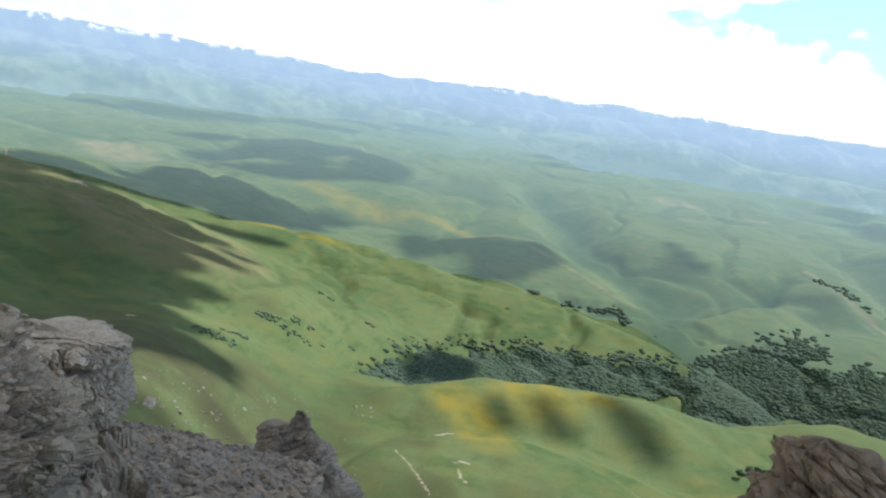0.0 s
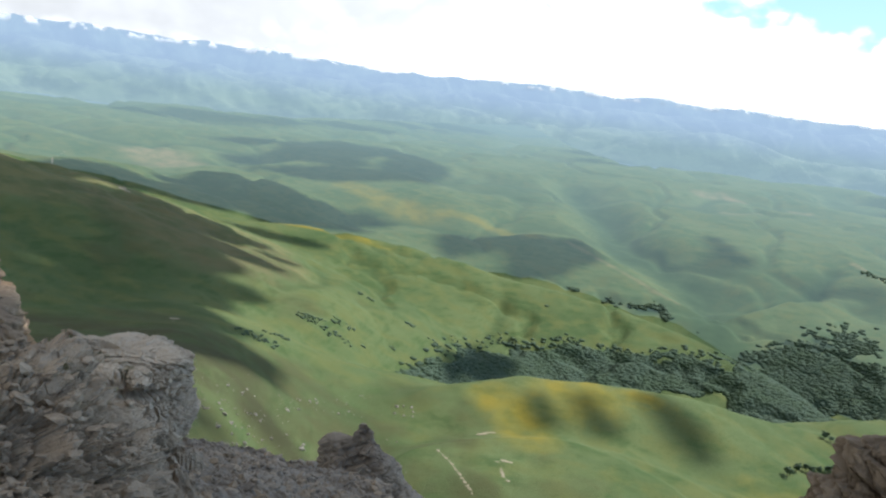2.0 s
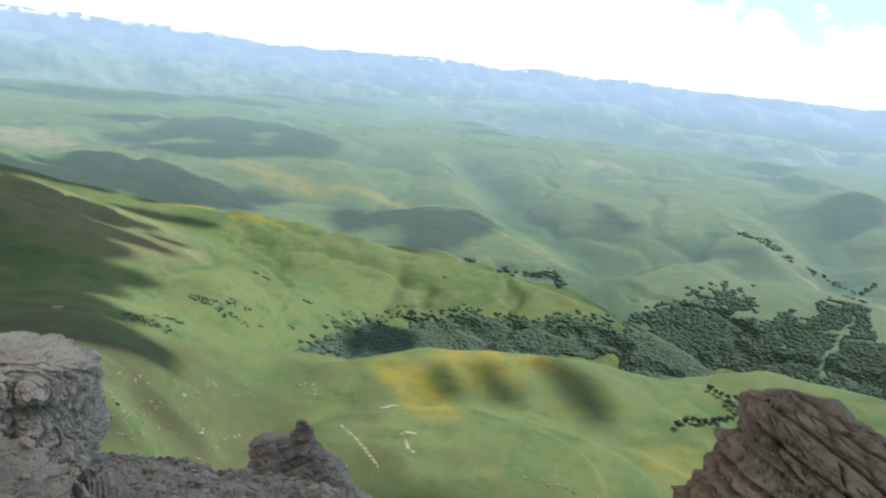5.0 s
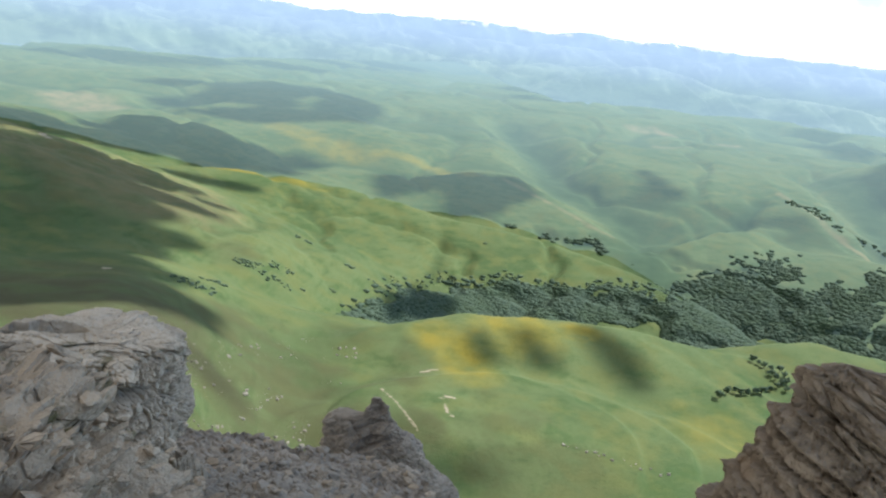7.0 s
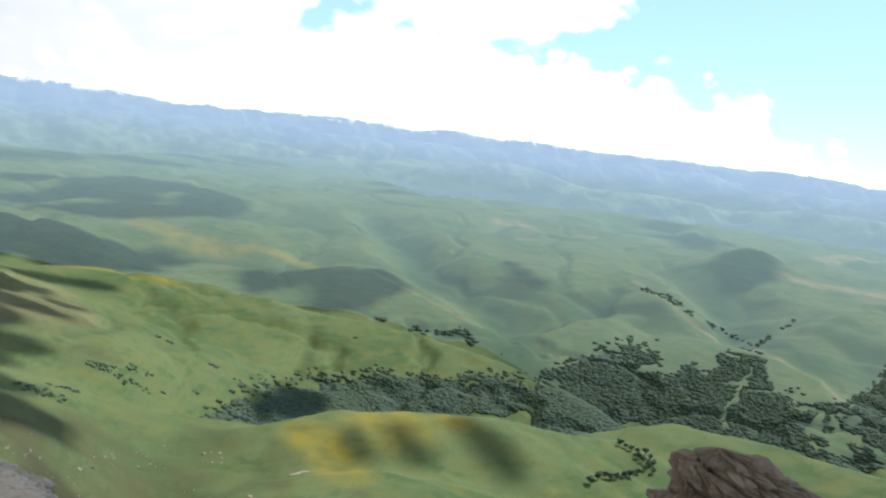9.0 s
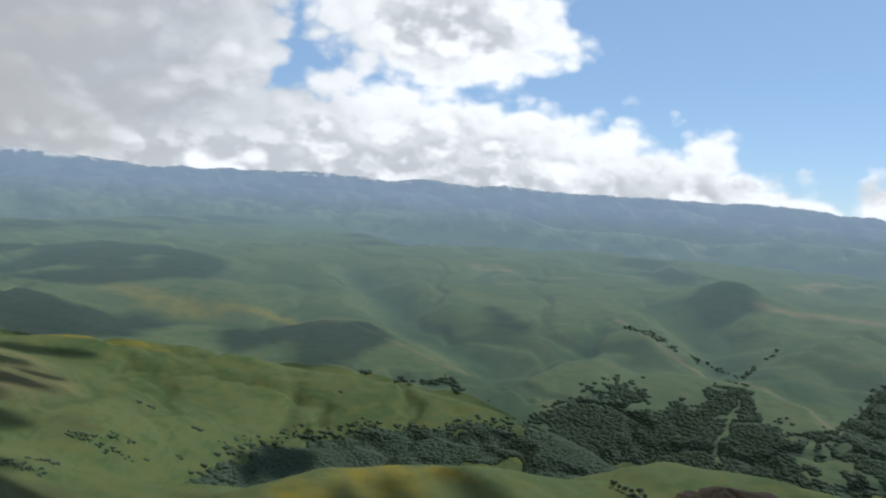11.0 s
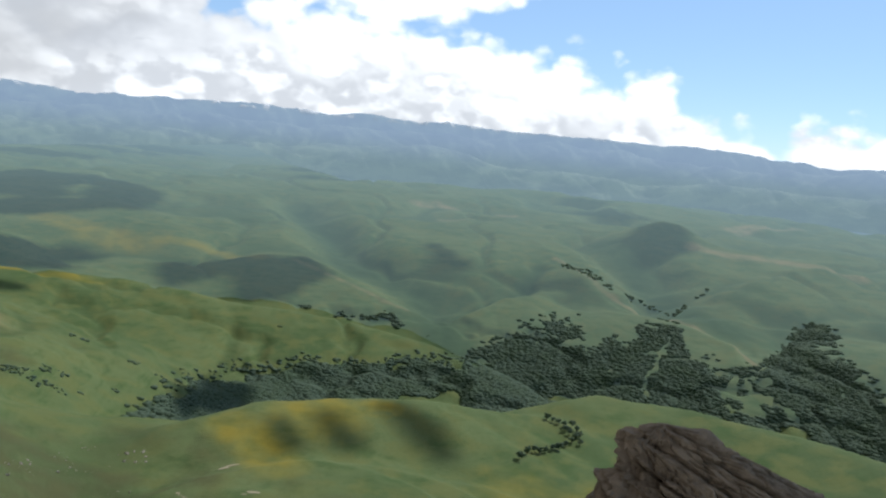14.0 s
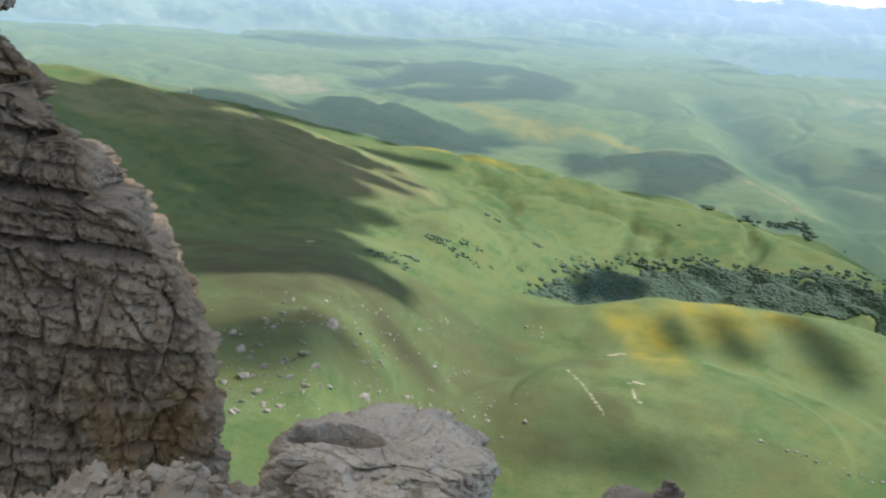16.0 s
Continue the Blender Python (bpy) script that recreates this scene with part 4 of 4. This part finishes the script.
def hollow(p, v):
    """The boulder: a short slit under its top slab, a slightly undercut foot and a pocket in its flat top."""
    top = smooth(0.3, 0.45, p[:, 2])
    p[:, 2] = np.where(p[:, 2] > 0.46, 0.46 + 0.35 * (p[:, 2] - 0.46), p[:, 2])
    a = smooth(1.1, 0.85, np.hypot((p[:, 0] + 0.2) / 0.18, (p[:, 1] + 0.02) / 0.11))
    a = np.maximum(a, smooth(1.2, 0.7, np.hypot((p[:, 0] + 0.38) / 0.1, (p[:, 1] + 0.07) / 0.07)))
    round_it = np.arctan2(p[:, 1], p[:, 0])
    slit = smooth(0.055, 0.02, np.abs(p[:, 2] - 0.2 + 0.06 * round_it)) * smooth(0.5, 0.3, np.abs(round_it + 0.75))
    under = np.exp(-((p[:, 2] + 0.34) / 0.12) ** 2) * smooth(-0.1, 0.35, p[:, 0] - 0.5 * p[:, 1])
    p = craggy(0.32, 0.075, 71, 0.09)(p, v * (0.9, 0.9, 0.22))
    p[:, :2] *= (1 - 0.32 * slit - 0.1 * under)[:, None]
    p[:, 2] -= 0.42 * a * top
    return p


rock_body("rock_hump", "weathered grey limestone hump with dark clefts beside the path", (-1.72, 1.12, -1.78), (0.92, 1.12, 0.78), "grey_limestone", 8, 22, (0.0, -0.16), 0.3, 0.012, 0.34, 0.03, 2.8, craggy(0.26, 0.11, 61, 0.1), 61)
rock_body("rock_hump", "grey limestone hump split into angular blocks", (-3.55, 2.65, -2.5), (0.95, 0.8, 0.66), "grey_limestone", 7, -15, (0.06, 0.05), 0.22, 0.03, 0.28, 0.04, 2.8, craggy(0.3, 0.12, 62, 0.1), 62)
rock_body("rock_hump", "low grey limestone hump on the ledge", (-3.6, 3.65, -3.06), (0.74, 0.66, 0.66), "grey_limestone", 7, 40, (0.06, -0.1), 0.2, 0.03, 0.24, 0.04, 3.0, craggy(0.28, 0.11, 63, 0.1), 63)
rock_body("rock_hump", "broken grey limestone hump below the boulder", (-2.75, 3.2, -2.95), (0.62, 0.72, 0.6), "grey_limestone", 7, 10, (0.1, 0.0), 0.18, 0.03, 0.22, 0.04, 2.6, craggy(0.24, 0.1, 64, 0.1), 64)
rock_body("rock_hump", "tall grey limestone hump at the side of the ledge", (-4.1, 1.3, -2.15), (0.95, 0.9, 0.8), "grey_limestone", 7, 10, (-0.06, 0.0), 0.22, 0.04, 0.3, 0.04, 3.0, craggy(0.32, 0.13, 65, 0.1), 65)
rock_body("boulder", "pale grey limestone boulder with a pocket in its flat top", (-3.3, 4.45, -2.57), (0.62, 0.58, 0.54), "boulder_limestone", 8, 14, (0.03, 0.03), 0.24, 0.012, 0.34, 0.02, 3.2, hollow, 21)


def loft_rock(name, label, mat, levels, y0, depth, dz, around, dip, bed, step, block, rough, seed, edge=3.0, thin=1.1):
    """A rock built level by level: rows of height, left and right end; beds dip by the slopes given."""
    hs, lefts, rights = (np.array(c, float) for c in zip(*levels))
    zs = np.arange(hs[0], hs[-1], -dz)
    xl, xr = np.interp(-zs, -hs, lefts)[:, None], np.interp(-zs, -hs, rights)[:, None]
    a = np.linspace(0, 2 * math.pi, around, endpoint=False)[None]
    k = (np.abs(np.cos(a)) ** edge + np.abs(np.sin(a)) ** edge) ** (-1 / edge)
    half = (xr - xl) / 2
    deep = np.minimum(depth, thin * half + 0.3 * depth * smooth(0, 1, (hs[0] - zs[:, None]) / depth / 2))
    zz = np.repeat(zs[:, None], around, 1)
    p = np.stack([(xl + xr) / 2 + half * k * np.cos(a), y0 + deep * k * np.sin(a), zz], -1).reshape(-1, 3)
    w = p[:, 2] - dip[0] * p[:, 0] - dip[1] * p[:, 1] + 0.2 * bed * fbm(p[:, 0] / bed / 4, p[:, 1] / bed / 4, p[:, 2] / bed / 4, 3, seed + 9)
    layer = np.floor(w / bed)
    inside = w / bed - layer
    out = (lattice(layer, layer * 0, layer * 0, seed + 3) - 0.5) * 2 * step
    fine = np.floor(w / bed * 3.3 + 0.37)
    out = out + (lattice(fine, fine * 0, fine * 0 + 5, seed + 4) - 0.5) * 0.9 * step - 0.9 * step * smooth(0.16, 0.0, np.minimum(inside, 1 - inside))
    d1, d2, who = cells(p[:, 0] / block, p[:, 1] / block, w / block * 2.0, seed, 0.8)
    out = out + (who - 0.5) * step * 1.5 - step * 0.6 * smooth(0.1, 0.0, d2 - d1)
    d1, d2, who = cells(p[:, 0] / block * 3.3, p[:, 1] / block * 3.3, w / block * 7, seed + 7, 1.0)
    out = out + (who - 0.5) * step * 0.6 - step * 0.25 * smooth(0.12, 0.0, d2 - d1)
    out = out + rough * fbm(p[:, 0] / block, p[:, 1] / block, p[:, 2] / block, 5, seed + 12, 0.6)
    ease = np.minimum(1.0, np.repeat(half, around, 1).ravel() / (3 * step))
    turn = np.repeat(a, len(zs), 0).ravel()
    p[:, 0] += np.cos(turn) * out * ease
    p[:, 1] += np.sin(turn) * out * ease
    p[:, 2] += 0.35 * out * ease
    i = np.arange(len(zs) * around).reshape(len(zs), around)
    i = np.concatenate([i, i[:, :1]], 1)
    q = [i[:-1, :-1].ravel(), i[:-1, 1:].ravel(), i[1:, 1:].ravel(), i[1:, :-1].ravel()]
    tris = np.concatenate([np.stack([q[0], q[3], q[2]], -1), np.stack([q[0], q[2], q[1]], -1), np.stack([i[0, 1:-2], i[0, 2:-1], np.full(around - 2, i[0, 0])], -1)])
    root = tagged(new(name), label, "rock")
    root.location = (float(p[:, 0].mean()), y0, float(hs[-1]))
    thick = np.floor(w / (bed * 2))
    split_mesh("rock_bed", p - np.array(root.location), tris, np.round(np.median(thick[tris], 1)).astype(int), root, mat, smooth_faces=False)
    return root


loft_rock("pointed_rock", "dark rough pointed rock at the rim of the ledge", "scree_stone",
          [(-3.7, -2.24, -2.18), (-3.78, -2.3, -2.1), (-3.88, -2.33, -2.04), (-3.93, -2.4, -1.98), (-3.97, -2.7, -1.96), (-4.03, -2.8, -1.9), (-4.25, -2.78, -1.66), (-4.6, -2.86, -1.32), (-5.6, -3.0, -0.65), (-8.5, -3.4, 0.2)],
          7.7, 0.5, 0.014, 240, (0.5, 0.0), 0.22, 0.022, 0.2, 0.03, 33, 2.4, 0.3)
loft_rock("rock_pinnacle", "dark brown-grey rock pinnacle of tilted layers", "dark_limestone",
          [(-12.15, 11.0, 11.4), (-12.45, 10.3, 12.5), (-13.0, 9.3, 13.6), (-13.25, 9.1, 14.4), (-13.95, 8.8, 16.5), (-14.6, 8.5, 17.6), (-15.3, 8.2, 19.3), (-15.9, 7.8, 20.2), (-17.2, 7.6, 20.2), (-19.1, 6.9, 20.5), (-21.2, 6.2, 20.6),
           (-26, 4.2, 21.0), (-45, 0.0, 23.0), (-85, -4.0, 27.0)],
          39.0, 4.6, 0.12, 460, (-0.42, 0.1), 1.05, 0.34, 2.6, 0.22, 47, 2.2, 0.42)

# the cliff: a buttress of thick beds, cut by upright joints
zs = np.arange(-2.8, -95, -0.16)
ss = np.concatenate([np.arange(-34, -8, 0.6), np.arange(-8, 34, 0.12)])
S, ZZ = np.meshgrid(ss, zs)
corner_az = np.interp(zs, [-95, -33.7, -28.6, -25, -21.5, -17.8, -14.6, -13.9, -12, -9.5, -7.7, -5.7, -4.1, -3.1, 0.0], [-40.3, -42.5, -42.7, -43.3, -44.2, -45.7, -47.6, -48.8, -50.4, -50.5, -52.1, -52.7, -54.2, -55.5, -60])[:, None]
r0 = 56.0
ca = np.radians(corner_az)
cx, cy = r0 * np.sin(ca), r0 * np.cos(ca)
va = radians(-47.0)
back, left = np.array([math.sin(va), math.cos(va)]), np.array([-math.cos(va), math.sin(va)])
turned = np.where(S > 0, S, 0.0)
away = np.where(S < 0, -S, 0.0)
px = cx + left[0] * turned + np.sin(ca - 0.12) * away + back[0] * 0.12 * turned
py = cy + left[1] * turned + np.cos(ca - 0.12) * away + back[1] * 0.12 * turned
bedw = ZZ - 0.16 * S + 0.5 * fbm(S / 9, ZZ / 9, 0.2, 3, 201)
edges = np.array([-96, -60, -44, -33, -24.5, -17.5, -13.4, -9.5, -6.0, -3.0, 0.5, 5])
layer = np.searchsorted(edges, np.clip(bedw, -95.9, 4.9)) - 1
gap = np.abs(bedw[..., None] - edges).min(-1)
sub_l = np.floor(bedw / 1.15 + 0.3 * layer)
out = 1.1 * (lattice(layer, layer * 0, layer * 0, 203) - 0.5) - 1.5 * smooth(0.5, 0.0, gap)
out = out + 0.8 * (lattice(sub_l, sub_l * 0, sub_l * 0, 204) - 0.5)
j1, j2, whoj = cells(S / 2.3, bedw / 3.6, layer * 3.3, 205)
thin_bed = bedw / 1.15 + 0.3 * layer - sub_l
out = out - 0.5 * smooth(0.16, 0.0, np.minimum(thin_bed, 1 - thin_bed))
out = out + 0.9 * (whoj - 0.5) - 0.6 * smooth(0.1, 0.0, j2 - j1)
j1, j2, whoj = cells(S / 0.8, bedw / 0.75, layer * 1.7, 206)
out = out + 0.5 * (whoj - 0.5) - 0.25 * smooth(0.12, 0.0, j2 - j1)
out = out + 0.28 * fbm(S / 1.5, ZZ / 1.5, 0.1, 5, 207, 0.6) + 0.8 * fbm(S / 7, ZZ / 7, 0.5, 3, 208)
cave = np.exp(-(((S - 3.6) / 2.6) ** 2) - (((ZZ + 34) / 6.0) ** 2))
out = out - 2.2 * cave
blend = smooth(-1.2, 1.2, S)
nx, ny = -left[0] * (1 - blend) - back[0] * blend, -left[1] * (1 - blend) - back[1] * blend
px, py = px + nx * out, py + ny * out
rows_n, cols_n = ZZ.shape
i = np.arange(rows_n * cols_n).reshape(rows_n, cols_n)
a, b, c, d = i[:-1, :-1].ravel(), i[:-1, 1:].ravel(), i[1:, 1:].ravel(), i[1:, :-1].ravel()
tris = np.concatenate([np.stack([a, d, c], -1), np.stack([a, c, b], -1)])
cliff = tagged(new("cliff"), "tall banded limestone cliff with ochre stains", "cliff")
cliff.location = (-40, 40, -95)
co = np.stack([px, py, ZZ], -1).reshape(-1, 3) - (-40, 40, -95)
split_mesh("rock_bed", co, tris, layer.ravel()[tris].max(1), cliff, "cliff_limestone", smooth_faces=False)
# its stony top
top_i = 0
tx, ty = px[top_i], py[top_i]
U = np.linspace(0, 1, 12)[:, None]
mid_x, mid_y = -75.0, 55.0
X2, Y2 = tx + (mid_x - tx) * U, ty + (mid_y - ty) * U
me = grid_mesh("cliff_top", np.stack([X2 + 40, Y2 - 40, -2.8 + 95 + 0.6 * fbm(X2 / 3, Y2 / 3, 0.1, 3, 210) * (U > 0)], -1), 12, len(ss))
me.materials.append(MATS["scree_stone"])
ob = new("cliff_top", me)
ob.parent = cliff

# ---- loose stones ----
STONES = []
for k in range(6):
    v, f = BALL1 if k < 4 else BALL2
    q = v * (1 + 0.35 * fbm(v[:, 0:1] * 1.4 + 3 * k, v[:, 1:2] * 1.4, v[:, 2:3] * 1.4, 2, 300 + k)) * (1.0, 0.75, 0.45)
    q = np.round(q * 3.2) / 3.2 * 0.4 + q * 0.6
    STONES.append((q, f))


def stone_mesh(name, k, mat):
    me = tri_mesh(name, *STONES[k], smooth_faces=False)
    me.materials.append(MATS[mat])
    return me


SCREE = [stone_mesh("scree_piece", k, "scree_stone") for k in range(4)] + [stone_mesh("scree_piece", k, "grey_limestone") for k in range(4)]
scree_heap = tagged(new("scree"), "loose grey scree of broken limestone on the ledge", "scree")
scree_heap.location = (-1.5, 5.0, -3.2)
spots = []
while len(spots) < 2600:
    x, y = rng.uniform(-3.2, 0.8), rng.uniform(2.0, 7.2)
    i, j = np.searchsorted(gy, y), np.searchsorted(gx, x)
    if rocky[i, j] < 0.4 and over[i, j] < 0.02:
        spots.append((x, y, Z[i, j], 0.015 + 0.065 * rng.random() ** 3))
spots.sort(key=lambda q: -q[3])
for x, y, z, size in spots[:300]:
    ob = new("scree_piece", SCREE[rng.integers(len(SCREE))])
    ob.parent = scree_heap
    ob.matrix_basis = pose(x + 1.5, y - 5.0, z + 3.2 + size * 0.15, rng.uniform(-25, 25), rng.uniform(-25, 25), rng.uniform(0, 360)) @ Matrix.Scale(size, 4)


def scatter_stones(name, label, places, sizes, mat, parent=None, squash=1.0):
    co, faces, count = [], [], 0
    for (x, y, z), size in zip(places, sizes):
        q, f = STONES[rng.integers(4)]
        m = np.array(pose(0, 0, 0, rng.uniform(-30, 30), rng.uniform(-30, 30), rng.uniform(0, 360)).to_3x3())
        co.append(q @ m.T * (1, 1, squash) * size + (x, y, z)), faces.append(f + count)
        count += len(q)
    me = tri_mesh(name, np.concatenate(co), np.concatenate(faces), False)
    me.materials.append(MATS[mat])
    ob = new(name, me)
    if parent:
        ob.parent = parent
        ob.location = -parent.location
        return tagged(ob, kind="stuff")
    return tagged(ob, label, "stones", kind="stuff")


scatter_stones("scree_chips", "", [(x, y, z + 0.1 * q) for x, y, z, q in spots[300:]], [q for *_, q in spots[300:]], "scree_stone", scree_heap)

# broken plates lying on the humps
tops = np.full((130, 130), -9.0)
for ob in list(scene.objects):
    if ob.parent and ob.parent.name.startswith(("rock_hump", "boulder")):
        v = np.empty(len(ob.data.vertices) * 3, np.float32)
        ob.data.vertices.foreach_get("co", v)
        v = v.reshape(-1, 3) + np.array(ob.parent.location)
        i, j = ((v[:, 0] + 5.2) / 0.04).astype(int), (v[:, 1] / 0.04).astype(int)
        ok = (i >= 0) & (i < 130) & (j >= 0) & (j < 130)
        np.maximum.at(tops, (i[ok], j[ok]), v[ok, 2])
PLATES = [stone_mesh("rock_plate", k, "grey_limestone") for k in range(6)]
plates = tagged(new("plates"), "broken flat limestone plates lying on the humps", "stones")
plates.location = (-2.5, 2.5, -1.6)
count, chips = 0, []
while count < 1500:
    x, y = rng.uniform(-4.4, -0.7), rng.uniform(0.3, 3.9)
    z = tops[int((x + 5.2) / 0.04), int(y / 0.04)]
    if z < -2.9:
        continue
    size = 0.015 + 0.05 * rng.random() ** 2.5
    count += 1
    if len(plates.children) < 300 and size > 0.02:
        ob = new("rock_plate", PLATES[rng.integers(6)])
        ob.parent = plates
        ob.matrix_basis = pose(x + 2.5, y - 2.5, z + 1.6 + 0.1 * size, rng.uniform(-35, 35), rng.uniform(-35, 35), rng.uniform(0, 360)) @ Matrix.Diagonal((size, size, size * 0.7, 1))
    else:
        chips.append((x, y, z + 0.08 * size, 0.8 * size))
scatter_stones("plate_chips", "", [c[:3] for c in chips], [c[3] for c in chips], "grey_limestone", plates, 0.7)

# fallen blocks on the pasture under the cliff
BLOCKS = [stone_mesh("fallen_block", k, "pale_stone") for k in range(6)]
slope = [(-38.2, -22.6), (-37.6, -21.6), (-33.9, -22.5), (-31.8, -22.9), (-32.2, -23.8), (-36.0, -24.4), (-35.0, -25.2), (-40.4, -25.8), (-39.3, -26.9), (-41.2, -23.0), (-40.6, -24.1), (-38.9, -25.2),
         (-26.0, -25.0), (-23.6, -25.3), (-30.0, -24.2), (-28.3, -24.4), (-31.2, -27.2), (-30.2, -26.9), (-27.2, -24.1), (-34.0, -26.6), (-37.4, -24.9), (-29.2, -23.3), (-20.3, -29.3), (-24.4, -28.3)]
for (x, y, z), size in zip(on_land(slope), [0.65 * q for q in (3.0, 2.6, 6.0, 3.0, 3.2, 4.5, 3.6, 4.6, 3.8, 4.0, 4.4, 3.2, 3.8, 2.8, 2.2, 2.0, 3.4, 2.6, 1.6, 2.4, 2.0, 1.6, 2.2, 1.6)]):
    ob = tagged(new("fallen_block", BLOCKS[rng.integers(6)]), "pale grey limestone block fallen on the pasture", "rock", "fallen blocks on the slope")
    ob.matrix_world = pose(x, y, z + size * 0.2, rng.uniform(-20, 20), rng.uniform(-20, 20), rng.uniform(0, 360)) @ Matrix.Scale(size, 4)
wild = []
for k in range(1700):
    a = rng.uniform(-43, -18)
    e = -20.0 - 9.0 * rng.random() ** 0.8
    if fbm(a / 2.2, e / 1.0, 0.3, 3, 401) + 0.012 * (-30 - a) > 0.05:
        wild.append((a, e))
wild = on_land(wild)
scatter_stones("field_stones", "pale limestone debris scattered over the pasture", wild + (0, 0, 0.1), 0.3 + 1.6 * rng.random(len(wild)) ** 4, "pale_stone")
row = on_land([(-1.6 + 0.55 * k + 0.2 * math.sin(5 * k), -26.15 - 0.03 * k - 0.12 * math.sin(3 * k)) for k in range(15)])
for (x, y, z) in row:
    size = rng.uniform(0.5, 1.6)
    ob = tagged(new("field_stone", BLOCKS[rng.integers(4)]), "small pale stone in the grass", "rock", "stones along the mound")
    ob.matrix_world = pose(x, y, z + size * 0.2, 0, 0, rng.uniform(0, 360)) @ Matrix.Scale(size, 4)

# ---- single bushes and trees ----


def bush_thing(kinds, places, spread, size):
    for (x, y, z), n, r in zip(on_land(places), kinds, spread):
        ang, rad = rng.random(n) * 6.28, r * np.sqrt(rng.random(n))
        bx, by = x + rad * np.cos(ang) * 1.3, y + rad * np.sin(ang)
        bz = land(bx, by)
        h = rng.uniform(*size, n)
        co, f = lumps(np.stack([bx - x, by - y, bz - z - 0.3], -1), h * rng.uniform(0.5, 0.75, n), h, BALL1, 0.45)
        me = tri_mesh("thicket", co, f)
        me.materials.append(MATS["leaves"])
        ob = tagged(new("thicket", me), "dark green thicket of low bushes on the meadow", "bushes", "thickets on the hillside", kind="stuff" if n > 6 else "")
        ob.location = (x, y, z)


bush_thing([16, 12, 26, 12, 8, 16, 18, 14, 10, 6, 4, 9, 5, 14, 16, 8, 6, 4, 14, 10, 10, 10], [(-22.5, -14.2), (-26.4, -16.1), (-25.4, -16.5), (-24.3, -16.3), (-27.0, -15.9), (-30.3, -17.5), (-29.4, -17.8), (-28.6, -17.4), (-23.8, -17.3),
            (-23.2, -16.6), (-22.1, -17.8), (-18.9, -15.9), (-20.1, -17.6), (-13.0, -16.0), (-12.1, -15.8), (-11.5, -16.0), (-13.7, -16.4), (-9.4, -13.2), (-8.0, -15.3), (-7.3, -15.3), (-17.3, -16.8), (-15.6, -16.7)],
           [9, 9, 14, 10, 6, 11, 11, 9, 8, 6, 4, 7, 4, 9, 9, 6, 6, 6, 9, 8, 9, 9], (1.6, 3.6))


def tree(place, height):
    """A meadow tree: tapered trunk with limbs, a crown of leafy clumps."""
    x, y, z = place
    root = tagged(new("tree"), "green broadleaf tree at the foot of the knoll", "tree", "trees by the knoll")
    root.location = (x, y, z)
    bm = bmesh.new()
    ends = []
    for k in range(6):
        lean = Vector((0, 0, 1)) if k == 0 else Vector((math.cos(k * 1.3), math.sin(k * 1.3), 0.9)).normalized()
        base = Vector((0, 0, 0)) if k == 0 else Vector((0, 0, height * (0.25 + 0.05 * k)))
        length, r = (height * 0.75, height * 0.035) if k == 0 else (height * 0.35, height * 0.015)
        m = Matrix.Translation(base + lean * length / 2) @ lean.to_track_quat("Z", "Y").to_matrix().to_4x4()
        bmesh.ops.create_cone(bm, segments=7, radius1=r, radius2=r * 0.4, depth=length, matrix=m)
        ends.append(base + lean * length)
    me = bpy.data.meshes.new("trunk")
    bm.to_mesh(me), bm.free()
    me.materials.append(MATS["bark"])
    new("trunk", me).parent = root
    n = 26
    at = np.array([ends[k % 6] for k in range(n)]) * (0.75, 0.75, 0.85) + rng.normal(0, height * 0.11, (n, 3))
    co, f = lumps(at - (0, 0, height * 0.04), rng.uniform(0.09, 0.17, n) * height, rng.uniform(0.2, 0.32, n) * height, BALL1, 0.5)
    me = tri_mesh("crown", co, f)
    me.materials.append(MATS["leaves"])
    new("crown", me).parent = root


for k, place in enumerate(on_land([(8.5, -20.9), (9.0, -20.5), (9.5, -20.3), (9.9, -20.3), (10.3, -20.2), (10.8, -20.0), (11.2, -19.9), (11.7, -19.6), (12.1, -19.3), (12.3, -19.0), (11.9, -18.8), (11.6, -18.6), (11.4, -18.3),
                                   (11.0, -18.2), (10.6, -18.1), (10.2, -18.0), (12.4, -18.5), (12.6, -18.9), (12.7, -19.4), (12.0, -18.3)])):
    tree(place, 5.5 + 3.0 * rng.random())
